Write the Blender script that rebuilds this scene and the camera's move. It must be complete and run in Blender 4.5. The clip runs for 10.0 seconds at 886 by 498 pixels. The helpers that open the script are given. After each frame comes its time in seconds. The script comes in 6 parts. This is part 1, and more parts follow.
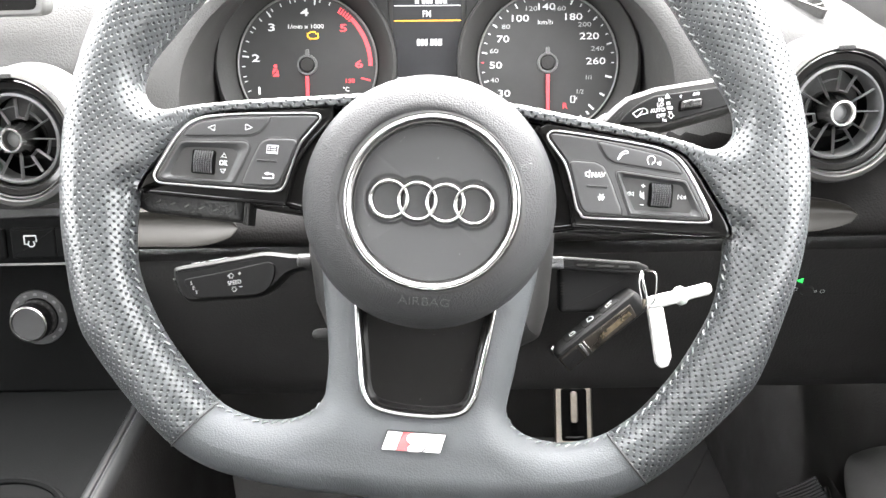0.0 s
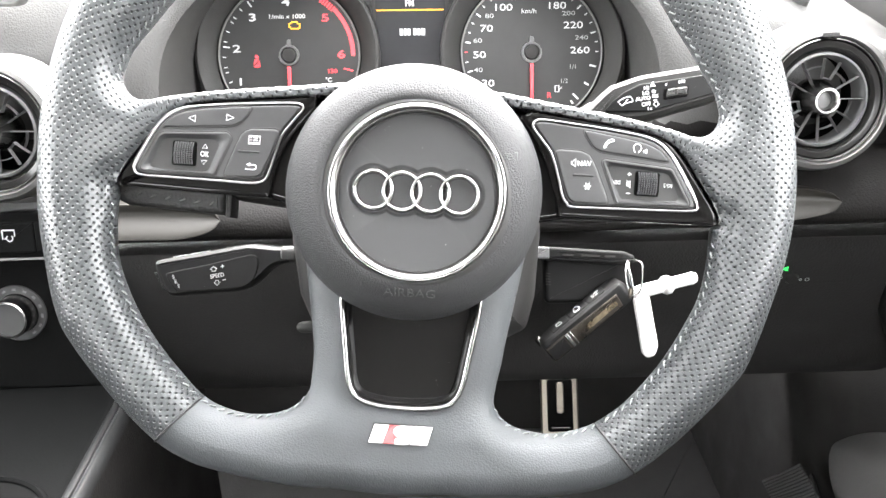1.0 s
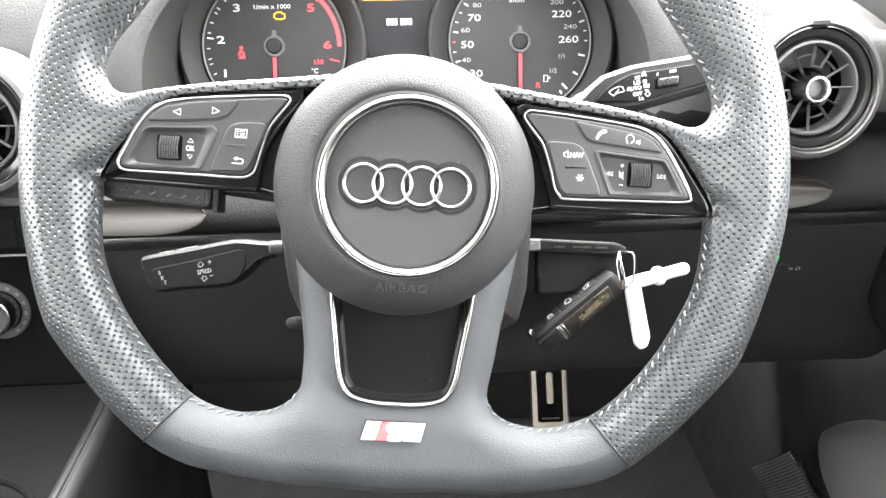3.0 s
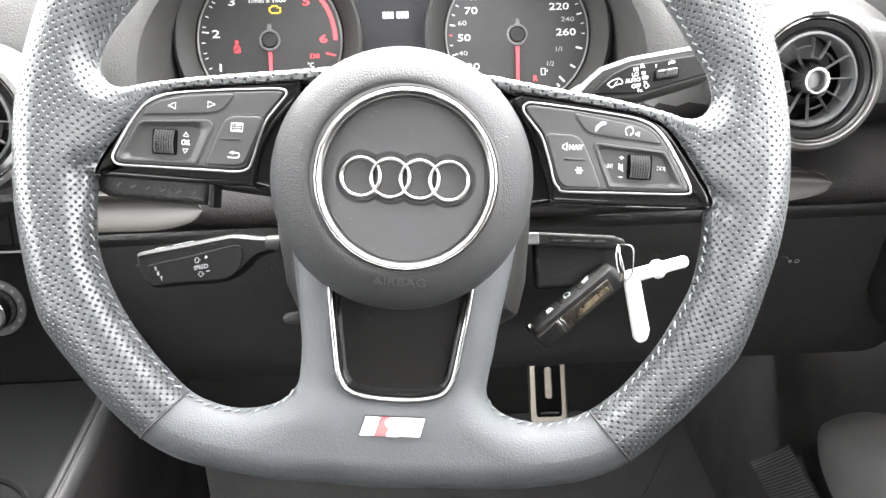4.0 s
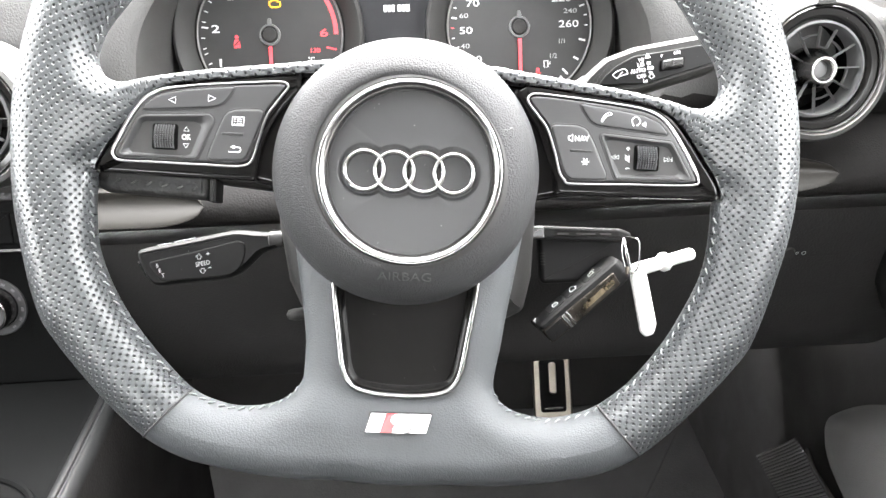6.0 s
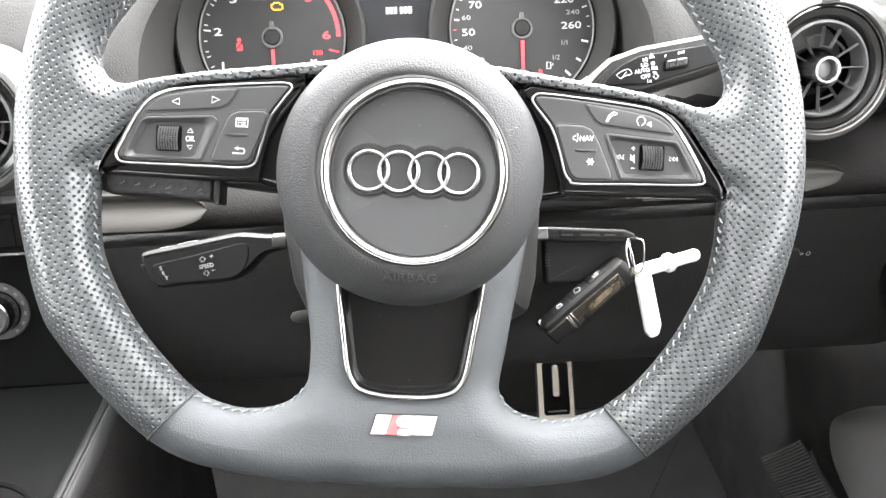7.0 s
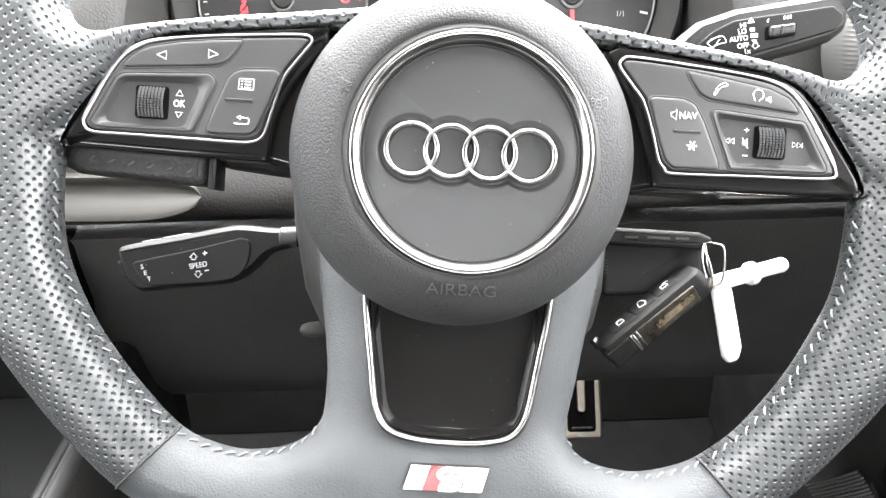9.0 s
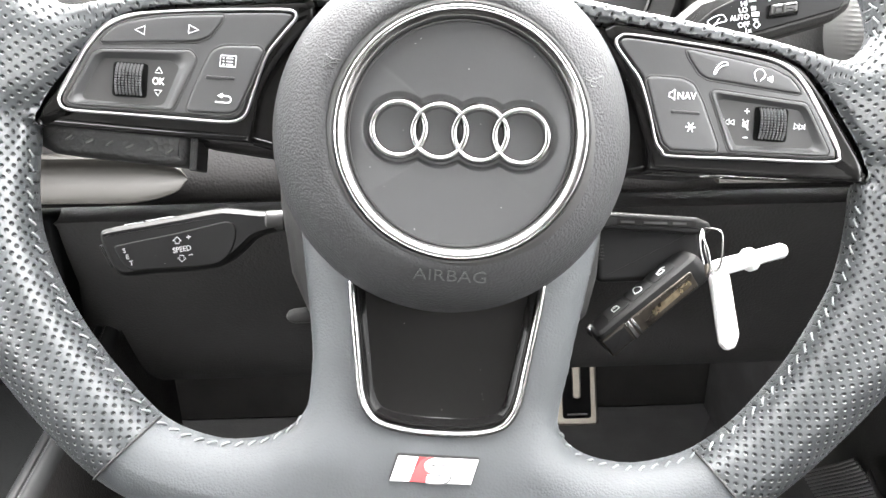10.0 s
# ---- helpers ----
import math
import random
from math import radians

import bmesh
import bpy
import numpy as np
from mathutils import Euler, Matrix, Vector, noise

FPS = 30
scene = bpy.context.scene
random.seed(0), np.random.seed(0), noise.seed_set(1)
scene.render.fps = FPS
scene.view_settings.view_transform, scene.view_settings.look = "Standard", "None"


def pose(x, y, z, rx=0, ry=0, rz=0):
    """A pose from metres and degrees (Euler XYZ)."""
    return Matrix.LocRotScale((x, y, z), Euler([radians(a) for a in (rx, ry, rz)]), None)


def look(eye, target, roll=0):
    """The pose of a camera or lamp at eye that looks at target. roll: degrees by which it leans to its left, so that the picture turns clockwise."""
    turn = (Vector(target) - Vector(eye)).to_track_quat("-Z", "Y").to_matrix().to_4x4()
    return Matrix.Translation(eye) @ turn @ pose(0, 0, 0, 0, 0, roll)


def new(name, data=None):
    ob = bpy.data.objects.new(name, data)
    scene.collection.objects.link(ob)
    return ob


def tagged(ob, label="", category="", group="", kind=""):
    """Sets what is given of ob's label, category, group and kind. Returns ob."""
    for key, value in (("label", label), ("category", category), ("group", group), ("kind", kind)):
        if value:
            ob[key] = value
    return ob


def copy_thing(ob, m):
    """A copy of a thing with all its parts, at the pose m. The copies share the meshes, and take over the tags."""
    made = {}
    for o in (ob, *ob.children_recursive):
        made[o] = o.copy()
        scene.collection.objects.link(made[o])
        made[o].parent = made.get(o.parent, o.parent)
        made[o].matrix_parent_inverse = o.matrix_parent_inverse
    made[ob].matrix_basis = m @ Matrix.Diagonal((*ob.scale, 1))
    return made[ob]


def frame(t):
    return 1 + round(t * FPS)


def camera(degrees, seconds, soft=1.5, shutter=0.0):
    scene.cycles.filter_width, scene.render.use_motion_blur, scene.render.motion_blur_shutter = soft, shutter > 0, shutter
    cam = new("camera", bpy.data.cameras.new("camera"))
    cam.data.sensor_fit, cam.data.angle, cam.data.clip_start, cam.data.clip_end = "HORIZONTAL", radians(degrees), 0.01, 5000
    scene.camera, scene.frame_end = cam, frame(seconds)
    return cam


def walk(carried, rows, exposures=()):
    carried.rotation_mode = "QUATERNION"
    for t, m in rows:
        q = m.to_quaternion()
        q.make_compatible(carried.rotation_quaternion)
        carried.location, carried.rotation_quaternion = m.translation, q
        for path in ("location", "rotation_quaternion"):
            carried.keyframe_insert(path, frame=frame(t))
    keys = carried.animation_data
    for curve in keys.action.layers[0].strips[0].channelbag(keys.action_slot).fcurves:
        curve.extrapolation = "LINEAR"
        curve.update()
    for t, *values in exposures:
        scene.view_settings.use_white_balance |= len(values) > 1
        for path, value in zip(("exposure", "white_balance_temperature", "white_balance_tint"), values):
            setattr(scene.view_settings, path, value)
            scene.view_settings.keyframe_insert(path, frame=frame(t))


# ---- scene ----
cam = camera(53.80, 10.0)
PATH = [
    (0, (0.01478, -0.00186, 0.95835), (-0.0238, 1.8263, 0.1482), -1.56),
    (0.5, (0.01419, 0.00101, 0.95619), (-0.0051, 1.8258, 0.1379), -1.67),
    (1, (0.01398, 0.00182, 0.95572), (0.0115, 1.8230, 0.1290), -1.58),
    (1.5, (0.01164, 0.00164, 0.95657), (0.0192, 1.8212, 0.1263), -1.66),
    (2, (0.01152, 0.00396, 0.95630), (0.0283, 1.8198, 0.1181), -1.55),
    (2.5, (0.01164, 0.00656, 0.95572), (0.0363, 1.8190, 0.1105), -1.56),
    (4, (0.01062, 0.01072, 0.95287), (0.0465, 1.8170, 0.0949), -1.92),
    (4.5, (0.01053, 0.01282, 0.95091), (0.0478, 1.8159, 0.0864), -2.04),
    (5, (0.00996, 0.01418, 0.95036), (0.0456, 1.8172, 0.0855), -2.21),
    (5.5, (0.00967, 0.01495, 0.94978), (0.0440, 1.8165, 0.0819), -2.30),
    (7, (0.00683, 0.01600, 0.94740), (0.0383, 1.8232, 0.0912), -2.72),
    (7.5, (0.00574, 0.02304, 0.94290), (0.0358, 1.8305, 0.0873), -2.60),
    (8, (-0.00370, 0.04533, 0.93140), (0.0219, 1.8540, 0.0781), -2.39),
    (8.5, (-0.00953, 0.08803, 0.91511), (0.0211, 1.8932, 0.0547), -1.76),
    (9, (-0.01317, 0.09961, 0.91194), (0.0209, 1.9024, 0.0467), -1.30),
    (9.5, (-0.01076, 0.09766, 0.91232), (0.0258, 1.8948, 0.0355), -1.07),
    (10, (-0.01005, 0.10912, 0.90698), (0.0291, 1.8967, 0.0108), -1.03),
]
EXPOSURES = [(0, 5.43), (2.5, 5.52), (5, 5.52), (7, 5.46), (8.2, 5.60), (9, 5.60), (10, 5.52)]
walk(cam, [(t, look(eye, target, roll)) for t, eye, target, roll in PATH], exposures=EXPOSURES)

# ---- world, sun and exposure ----
world = bpy.data.worlds.new("overcast_sky")
scene.world = world
world.use_nodes = True
wn = world.node_tree.nodes
sky = wn.new("ShaderNodeTexSky")
sky.sky_type, sky.sun_disc = "NISHITA", False
sky.sun_elevation, sky.sun_rotation = radians(52), radians(20)
sky.air_density, sky.dust_density, sky.ozone_density = 1.0, 3.5, 1.0
cloud = wn.new("ShaderNodeHueSaturation")
cloud.inputs["Saturation"].default_value = 0.03
world.node_tree.links.new(sky.outputs[0], cloud.inputs["Color"])
world.node_tree.links.new(cloud.outputs[0], wn["Background"].inputs[0])
wn["Background"].inputs[1].default_value = 0.15
sun = new("sun", bpy.data.lights.new("sun", "SUN"))
sun.data.energy, sun.data.angle, sun.data.color = 0.40, radians(25), (1.0, 0.97, 0.93)
sun.matrix_world = look((-0.35, 3.1, 4.4), (0, 0, 0))


# ---- materials ----
def material(name, color, rough=0.5, metal=0.0, grain=0.0, grain_size=0.001, cells=False, mottle=0.15, mottle_size=0.05,
             coat=0.0, glow=None, glow_strength=1.0, spec=0.5, dust=0.0):
    """A surface with colour mottling, uneven gloss and a fine relief."""
    m = bpy.data.materials.new(name)
    m.use_nodes = True
    nt = m.node_tree
    b = nt.nodes["Principled BSDF"]
    link = nt.links.new
    b.inputs["Roughness"].default_value = rough
    b.inputs["Metallic"].default_value = metal
    b.inputs["Coat Weight"].default_value = coat
    b.inputs["Coat Roughness"].default_value = 0.05
    b.inputs["Specular IOR Level"].default_value = spec
    tc = nt.nodes.new("ShaderNodeTexCoord")
    n1 = nt.nodes.new("ShaderNodeTexNoise")
    n1.inputs["Scale"].default_value = 1.0 / mottle_size
    n1.inputs["Detail"].default_value = 4
    link(tc.outputs["Object"], n1.inputs["Vector"])
    ramp = nt.nodes.new("ShaderNodeMapRange")
    ramp.inputs["From Min"].default_value, ramp.inputs["From Max"].default_value = 0.3, 0.7
    ramp.inputs["To Min"].default_value, ramp.inputs["To Max"].default_value = 1 - mottle, 1 + mottle
    link(n1.outputs["Fac"], ramp.inputs["Value"])
    mul = nt.nodes.new("ShaderNodeVectorMath")
    mul.operation = "SCALE"
    mul.inputs[0].default_value = color
    link(ramp.outputs[0], mul.inputs["Scale"])
    link(mul.outputs[0], b.inputs["Base Color"])
    rr = nt.nodes.new("ShaderNodeMapRange")
    rr.inputs["From Min"].default_value, rr.inputs["From Max"].default_value = 0.3, 0.7
    rr.inputs["To Min"].default_value, rr.inputs["To Max"].default_value = rough * 0.85, min(1.0, rough * 1.15)
    link(n1.outputs["Fac"], rr.inputs["Value"])
    link(rr.outputs[0], b.inputs["Roughness"])
    if dust:
        nd = nt.nodes.new("ShaderNodeTexVoronoi")
        nd.inputs["Scale"].default_value = 260
        link(tc.outputs["Object"], nd.inputs["Vector"])
        lt = nt.nodes.new("ShaderNodeMath")
        lt.operation, lt.inputs[1].default_value = "LESS_THAN", dust
        link(nd.outputs["Distance"], lt.inputs[0])
        mixc = nt.nodes.new("ShaderNodeMix")
        mixc.data_type = "RGBA"
        link(lt.outputs[0], mixc.inputs[0])
        link(mul.outputs[0], mixc.inputs[6])
        mixc.inputs[7].default_value = (0.35, 0.35, 0.34, 1)
        link(mixc.outputs[2], b.inputs["Base Color"])
    if grain:
        if cells:
            g = nt.nodes.new("ShaderNodeTexVoronoi")
            g.feature = "F1"
            g.inputs["Scale"].default_value = 1.0 / grain_size
            out = g.outputs["Distance"]
        else:
            g = nt.nodes.new("ShaderNodeTexNoise")
            g.inputs["Scale"].default_value = 1.0 / grain_size
            g.inputs["Detail"].default_value = 3
            out = g.outputs["Fac"]
        link(tc.outputs["Object"], g.inputs["Vector"])
        bump = nt.nodes.new("ShaderNodeBump")
        bump.inputs["Strength"].default_value = 1.0
        bump.inputs["Distance"].default_value = grain
        bump.invert = cells
        link(out, bump.inputs["Height"])
        link(bump.outputs[0], b.inputs["Normal"])
    if glow:
        b.inputs["Emission Color"].default_value = (*glow, 1)
        b.inputs["Emission Strength"].default_value = glow_strength
    return m


def perforated(name, color, rough, row, hole, wrinkle):
    """Leather with staggered punched holes, laid out in metres on the sheet's own coordinates."""
    m = material(name, color, rough, grain=wrinkle, grain_size=0.0016, cells=True, mottle=0.18, mottle_size=0.03)
    nt = m.node_tree
    link = nt.links.new
    b = nt.nodes["Principled BSDF"]
    uv = nt.nodes.new("ShaderNodeUVMap")
    uv.uv_map = "sheet"

    def mth(op, a, c=None):
        n = nt.nodes.new("ShaderNodeMath")
        n.operation = op
        for i, x in enumerate((a, c)):
            if x is None:
                continue
            if isinstance(x, (int, float)):
                n.inputs[i].default_value = x
            else:
                link(x, n.inputs[i])
        return n.outputs[0]
    sep = nt.nodes.new("ShaderNodeSeparateXYZ")
    wob = nt.nodes.new("ShaderNodeTexNoise")
    wob.inputs["Scale"].default_value = 90
    link(uv.outputs[0], wob.inputs["Vector"])
    wmix = nt.nodes.new("ShaderNodeVectorMath")
    wmix.operation = "MULTIPLY_ADD"
    link(wob.outputs["Color"], wmix.inputs[0])
    wmix.inputs[1].default_value = (0.0006, 0.0006, 0)
    link(uv.outputs[0], wmix.inputs[2])
    link(wmix.outputs[0], sep.inputs[0])
    v = mth("DIVIDE", sep.outputs[1], row * 0.5)
    r = mth("FLOOR", v)
    odd = mth("MODULO", r, 2.0)
    u = mth("ADD", mth("DIVIDE", sep.outputs[0], row), mth("MULTIPLY", odd, 0.5))
    du = mth("MULTIPLY", mth("SUBTRACT", mth("FRACT", u), 0.5), row)
    dv = mth("MULTIPLY", mth("SUBTRACT", mth("FRACT", v), 0.5), row * 0.5)
    d = mth("SQRT", mth("ADD", mth("MULTIPLY", du, du), mth("MULTIPLY", dv, dv)))
    h = nt.nodes.new("ShaderNodeMapRange")
    h.interpolation_type = "SMOOTHSTEP"
    h.inputs["From Min"].default_value, h.inputs["From Max"].default_value = hole * 0.45, hole * 1.25
    link(d, h.inputs["Value"])
    b2 = nt.nodes.new("ShaderNodeBump")
    b2.inputs["Strength"].default_value, b2.inputs["Distance"].default_value = 1.0, 0.0012
    link(h.outputs[0], b2.inputs["Height"])
    old = b.inputs["Normal"].links[0].from_socket
    link(old, b2.inputs["Normal"])
    link(b2.outputs[0], b.inputs["Normal"])
    # shade inside each hole is painted: colour and gloss drop towards its middle
    core = nt.nodes.new("ShaderNodeMapRange")
    core.inputs["From Min"].default_value, core.inputs["From Max"].default_value = hole * 0.30, hole * 0.70
    core.inputs["To Min"].default_value = 0.10
    link(d, core.inputs["Value"])
    src = b.inputs["Base Color"].links[0].from_socket
    sc = nt.nodes.new("ShaderNodeVectorMath")
    sc.operation = "SCALE"
    link(src, sc.inputs[0])
    link(core.outputs[0], sc.inputs["Scale"])
    link(sc.outputs[0], b.inputs["Base Color"])
    sp = mth("MULTIPLY", core.outputs[0], 0.62)
    link(sp, b.inputs["Specular IOR Level"])
    return m


M_PERF = perforated("perforated_leather", (0.0410, 0.0438, 0.0456), 0.345, 0.0044, 0.00074, 0.00010)
M_LEATHER = material("smooth_leather", (0.0600, 0.0634, 0.0662), 0.52, spec=0.30, grain=0.00011, grain_size=0.0009, cells=True, mottle=0.12, mottle_size=0.03)
M_LEATHER_DARK = material("spoke_back_leather", (0.014, 0.0135, 0.013), 0.6, grain=0.0003, grain_size=0.0018, cells=True)
M_AIRBAG = material("airbag_cover_plastic", (0.0365, 0.0365, 0.0372), 0.62, spec=0.15, grain=0.00026, grain_size=0.0009, cells=True, mottle=0.06)
M_DISC = material("satin_disc_plastic", (0.0240, 0.0242, 0.0248), 0.45, grain=0.00002, grain_size=0.0006, mottle=0.08, dust=0.035)
M_GLOSS = material("piano_black", (0.0105, 0.0101, 0.0098), 0.07, mottle=0.1, spec=0.30, dust=0.03)
M_CHROME = material("brushed_chrome", (0.31, 0.306, 0.30), 0.22, 1.0, mottle=0.10, mottle_size=0.01)
M_FRAME = material("satin_chrome_frame", (0.46, 0.455, 0.45), 0.32, 1.0, mottle=0.08, mottle_size=0.01)
M_SILVER = material("satin_silver_paint", (0.17, 0.168, 0.163), 0.38, 0.7, mottle=0.06, grain=0.00002, grain_size=0.0005)
M_KNURL = material("roller_grey_rubber", (0.055, 0.055, 0.056), 0.5, mottle=0.08)
M_BUTTON = material("soft_black_buttons", (0.025, 0.025, 0.0254), 0.48, mottle=0.08, grain=0.00002, grain_size=0.0005)
M_ICON = material("white_print", (0.75, 0.75, 0.75), 0.5, mottle=0.04)
M_ICON_DIM = material("grey_print", (0.42, 0.42, 0.42), 0.6, mottle=0.04)
M_DASH = material("soft_dash_foam", (0.060, 0.0590, 0.0575), 0.55, spec=0.35, grain=0.00026, grain_size=0.0014, cells=True, mottle=0.04)
M_WALL = material("binnacle_plastic", (0.038, 0.0372, 0.036), 0.6, grain=0.0002, grain_size=0.0012, mottle=0.06)
M_BLACK = material("black_interior_plastic", (0.0235, 0.0225, 0.0220), 0.78, spec=0.25, grain=0.00025, grain_size=0.0016, cells=True, mottle=0.1)
M_DARK = material("dark_grey_plastic", (0.025, 0.0243, 0.0235), 0.55, spec=0.2, grain=0.0002, grain_size=0.0015, mottle=0.1)
M_DIAL = material("dial_face", (0.0150, 0.0146, 0.0144), 0.55, mottle=0.06, mottle_size=0.02)
M_NUM = material("dial_white", (0.45, 0.45, 0.45), 0.5, glow=(1, 1, 1), glow_strength=0.012)
M_NUM_DIM = material("dial_grey", (0.26, 0.26, 0.26), 0.5)
M_RED = material("dial_red", (0.75, 0.05, 0.06), 0.5, glow=(1, 0.06, 0.09), glow_strength=0.02)
M_AMBER = material("amber_lamp", (0.8, 0.4, 0.02), 0.5, glow=(1, 0.42, 0.02), glow_strength=0.03)
M_GREEN = material("green_lamp", (0.05, 0.6, 0.1), 0.5, glow=(0.03, 0.9, 0.12), glow_strength=0.04)
M_SCREEN = material("display_glass", (0.022, 0.022, 0.024), 0.22, mottle=0.05)
M_INLAY = material("satin_silver_inlay", (0.0175, 0.0160, 0.0138), 0.5, 0.1, spec=0.22, mottle=0.05)
M_RAIL = material("dark_rail_plastic", (0.0128, 0.0120, 0.0116), 0.6, spec=0.12, grain=0.0002, grain_size=0.0016, cells=True, mottle=0.1)
M_THREAD = material("grey_thread", (0.20, 0.21, 0.21), 0.7, mottle=0.2, mottle_size=0.004)
M_THREAD_DARK = material("dark_thread", (0.09, 0.087, 0.083), 0.7)
M_CONSOLE = material("matt_console_plastic", (0.0036, 0.0037, 0.0037), 0.75, spec=0.03, mottle=0.12, grain=0.00015, grain_size=0.0012)
# paler than the console top: the edges' grazing highlight is put into the colour
M_STRIP = material("edge_highlight_grey", (0.0105, 0.0106, 0.0108), 0.5, spec=0.12, mottle=0.08, grain=0.00008, grain_size=0.001)
# lettering paler than the cover: highlights of the relief put into the colour
M_EMBOSS = material("relief_highlight_plastic", (0.060, 0.059, 0.058), 0.40, mottle=0.05)
# horn marks darker than the cover: shade of the relief put into the colour
M_LETTER = material("relief_shade_plastic", (0.0090, 0.0090, 0.0090), 0.38, mottle=0.05)
M_SEAM = material("dark_seam", (0.017, 0.0165, 0.016), 0.7)
M_WHITE = material("white_plastic", (0.80, 0.80, 0.78), 0.35, mottle=0.03)
M_KEY = material("key_shell_plastic", (0.0085, 0.0083, 0.0083), 0.55, spec=0.13, mottle=0.1, grain=0.00003, grain_size=0.0007, dust=0.02)
M_FOB = material("fob_button_rubber", (0.012, 0.012, 0.012), 0.62, spec=0.08, mottle=0.1, grain=0.00003, grain_size=0.0006)
M_ARM = material("door_armrest_skin", (0.090, 0.0885, 0.0865), 0.6, spec=0.25, grain=0.00022, grain_size=0.0013, cells=True, mottle=0.06)
M_GROOVE = material("worn_bronze_groove", (0.26, 0.21, 0.14), 0.28, 1.0, mottle=0.4, mottle_size=0.004)
M_BLADE = material("scratched_nickel", (0.075, 0.066, 0.056), 0.30, 1.0, mottle=0.35, mottle_size=0.006)
M_STEEL = material("pedal_steel", (0.19, 0.172, 0.145), 0.35, 1.0, mottle=0.1, mottle_size=0.01)
M_RUBBER = material("black_rubber", (0.0042, 0.0042, 0.0042), 0.85, spec=0.03)
M_FELT = material("footwell_felt", (0.036, 0.0345, 0.034), 0.95, spec=0.05, grain=0.0006, grain_size=0.003)
M_CARPET = material("black_carpet", (0.021, 0.0206, 0.0203), 0.95, spec=0.02, grain=0.0006, grain_size=0.003)
M_LINER = material("headliner_fabric", (0.42, 0.41, 0.39), 0.9, grain=0.0004, grain_size=0.002)
M_ASPHALT = material("asphalt", (0.06, 0.06, 0.058), 0.9, grain=0.003, grain_size=0.01)
M_SHROUD = material("column_grey_plastic", (0.024, 0.0232, 0.0225), 0.5, spec=0.3, grain=0.00012, grain_size=0.0012, mottle=0.08)
M_CLIP = material("vent_grey_plastic", (0.10, 0.10, 0.10), 0.42, mottle=0.06)
M_BADGE_RED = material("badge_red", (0.55, 0.03, 0.035), 0.3, mottle=0.04)
M_BADGE_WHITE = material("badge_silver_white", (0.80, 0.78, 0.77), 0.3, mottle=0.04)


# ---- mesh helpers ----
from mathutils.bvhtree import BVHTree
from mathutils.geometry import tessellate_polygon


def build(name, verts, faces, mat, parent=None, label="", sharp=38, uv=None, normals=None):
    me = bpy.data.meshes.new(name)
    me.from_pydata([tuple(map(float, v)) for v in verts], [], [tuple(f) for f in faces])
    me.materials.append(mat)
    me.polygons.foreach_set("use_smooth", [True] * len(me.polygons))
    if sharp:
        me.set_sharp_from_angle(angle=radians(sharp))
    if uv is not None:
        lay = me.uv_layers.new(name="sheet")
        idx = np.empty(len(me.loops), dtype=np.int32)
        me.loops.foreach_get("vertex_index", idx)
        lay.data.foreach_set("uv", np.asarray(uv, dtype=np.float32)[idx].ravel())
    if normals is not None:
        me.normals_split_custom_set_from_vertices([tuple(map(float, n)) for n in normals])
    ob = new(name, me)
    if parent is not None:
        ob.parent = parent
    if label:
        ob["label"] = label
    return ob


def group_of(name, m, label, category, group="", kind=""):
    e = new(name)
    e.empty_display_size = 0.02
    e.matrix_world = m
    return tagged(e, label, category, group, kind)


def spline(pts, n=8, closed=False):
    """A smooth curve through points."""
    p = np.array(pts, float)
    k = len(p)
    out = []
    for i in range(k if closed else k - 1):
        a, b, c, d = (p[(i + j) % k] if closed else p[min(max(i + j, 0), k - 1)] for j in (-1, 0, 1, 2))
        for s in np.linspace(0, 1, n, endpoint=False):
            out.append(0.5 * (2 * b + (c - a) * s + (2 * a - 5 * b + 4 * c - d) * s ** 2 + (3 * b - a - 3 * c + d) * s ** 3))
    if not closed:
        out.append(p[-1])
    return np.array(out)


def rounded(pts, r, n=4):
    """A polygon with filleted corners."""
    p = [np.array(q, float) for q in pts]
    out = []
    for i, q in enumerate(p):
        a, b = p[i - 1] - q, p[(i + 1) % len(p)] - q
        la, lb = np.linalg.norm(a), np.linalg.norm(b)
        a, b = a / la, b / lb
        half = math.acos(max(-1, min(1, float(a @ b)))) / 2
        if half > 1.42:
            out.append(q)
            continue
        cut = min(r / math.tan(half), la * 0.45, lb * 0.45)
        p0, p1 = q + a * cut, q + b * cut
        for s in np.linspace(0, 1, n + 1):
            out.append((1 - s) ** 2 * p0 + 2 * s * (1 - s) * q + s ** 2 * p1)
    return np.array(out)


def area2(p):
    x, y = p[:, 0], p[:, 1]
    return float(np.sum(x * np.roll(y, -1) - y * np.roll(x, -1)))


def inset(p, d):
    """Offsets a counterclockwise polygon inwards by d."""
    e = np.roll(p, -1, 0) - p
    ln = np.linalg.norm(e, axis=1, keepdims=True)
    nrm = np.column_stack((-e[:, 1], e[:, 0])) / np.maximum(ln, 1e-9)
    m = nrm + np.roll(nrm, 1, 0)
    m /= np.maximum(np.linalg.norm(m, axis=1, keepdims=True), 1e-9)
    c = np.maximum(np.sum(m * nrm, axis=1, keepdims=True), 0.45)
    return p + m * d / c


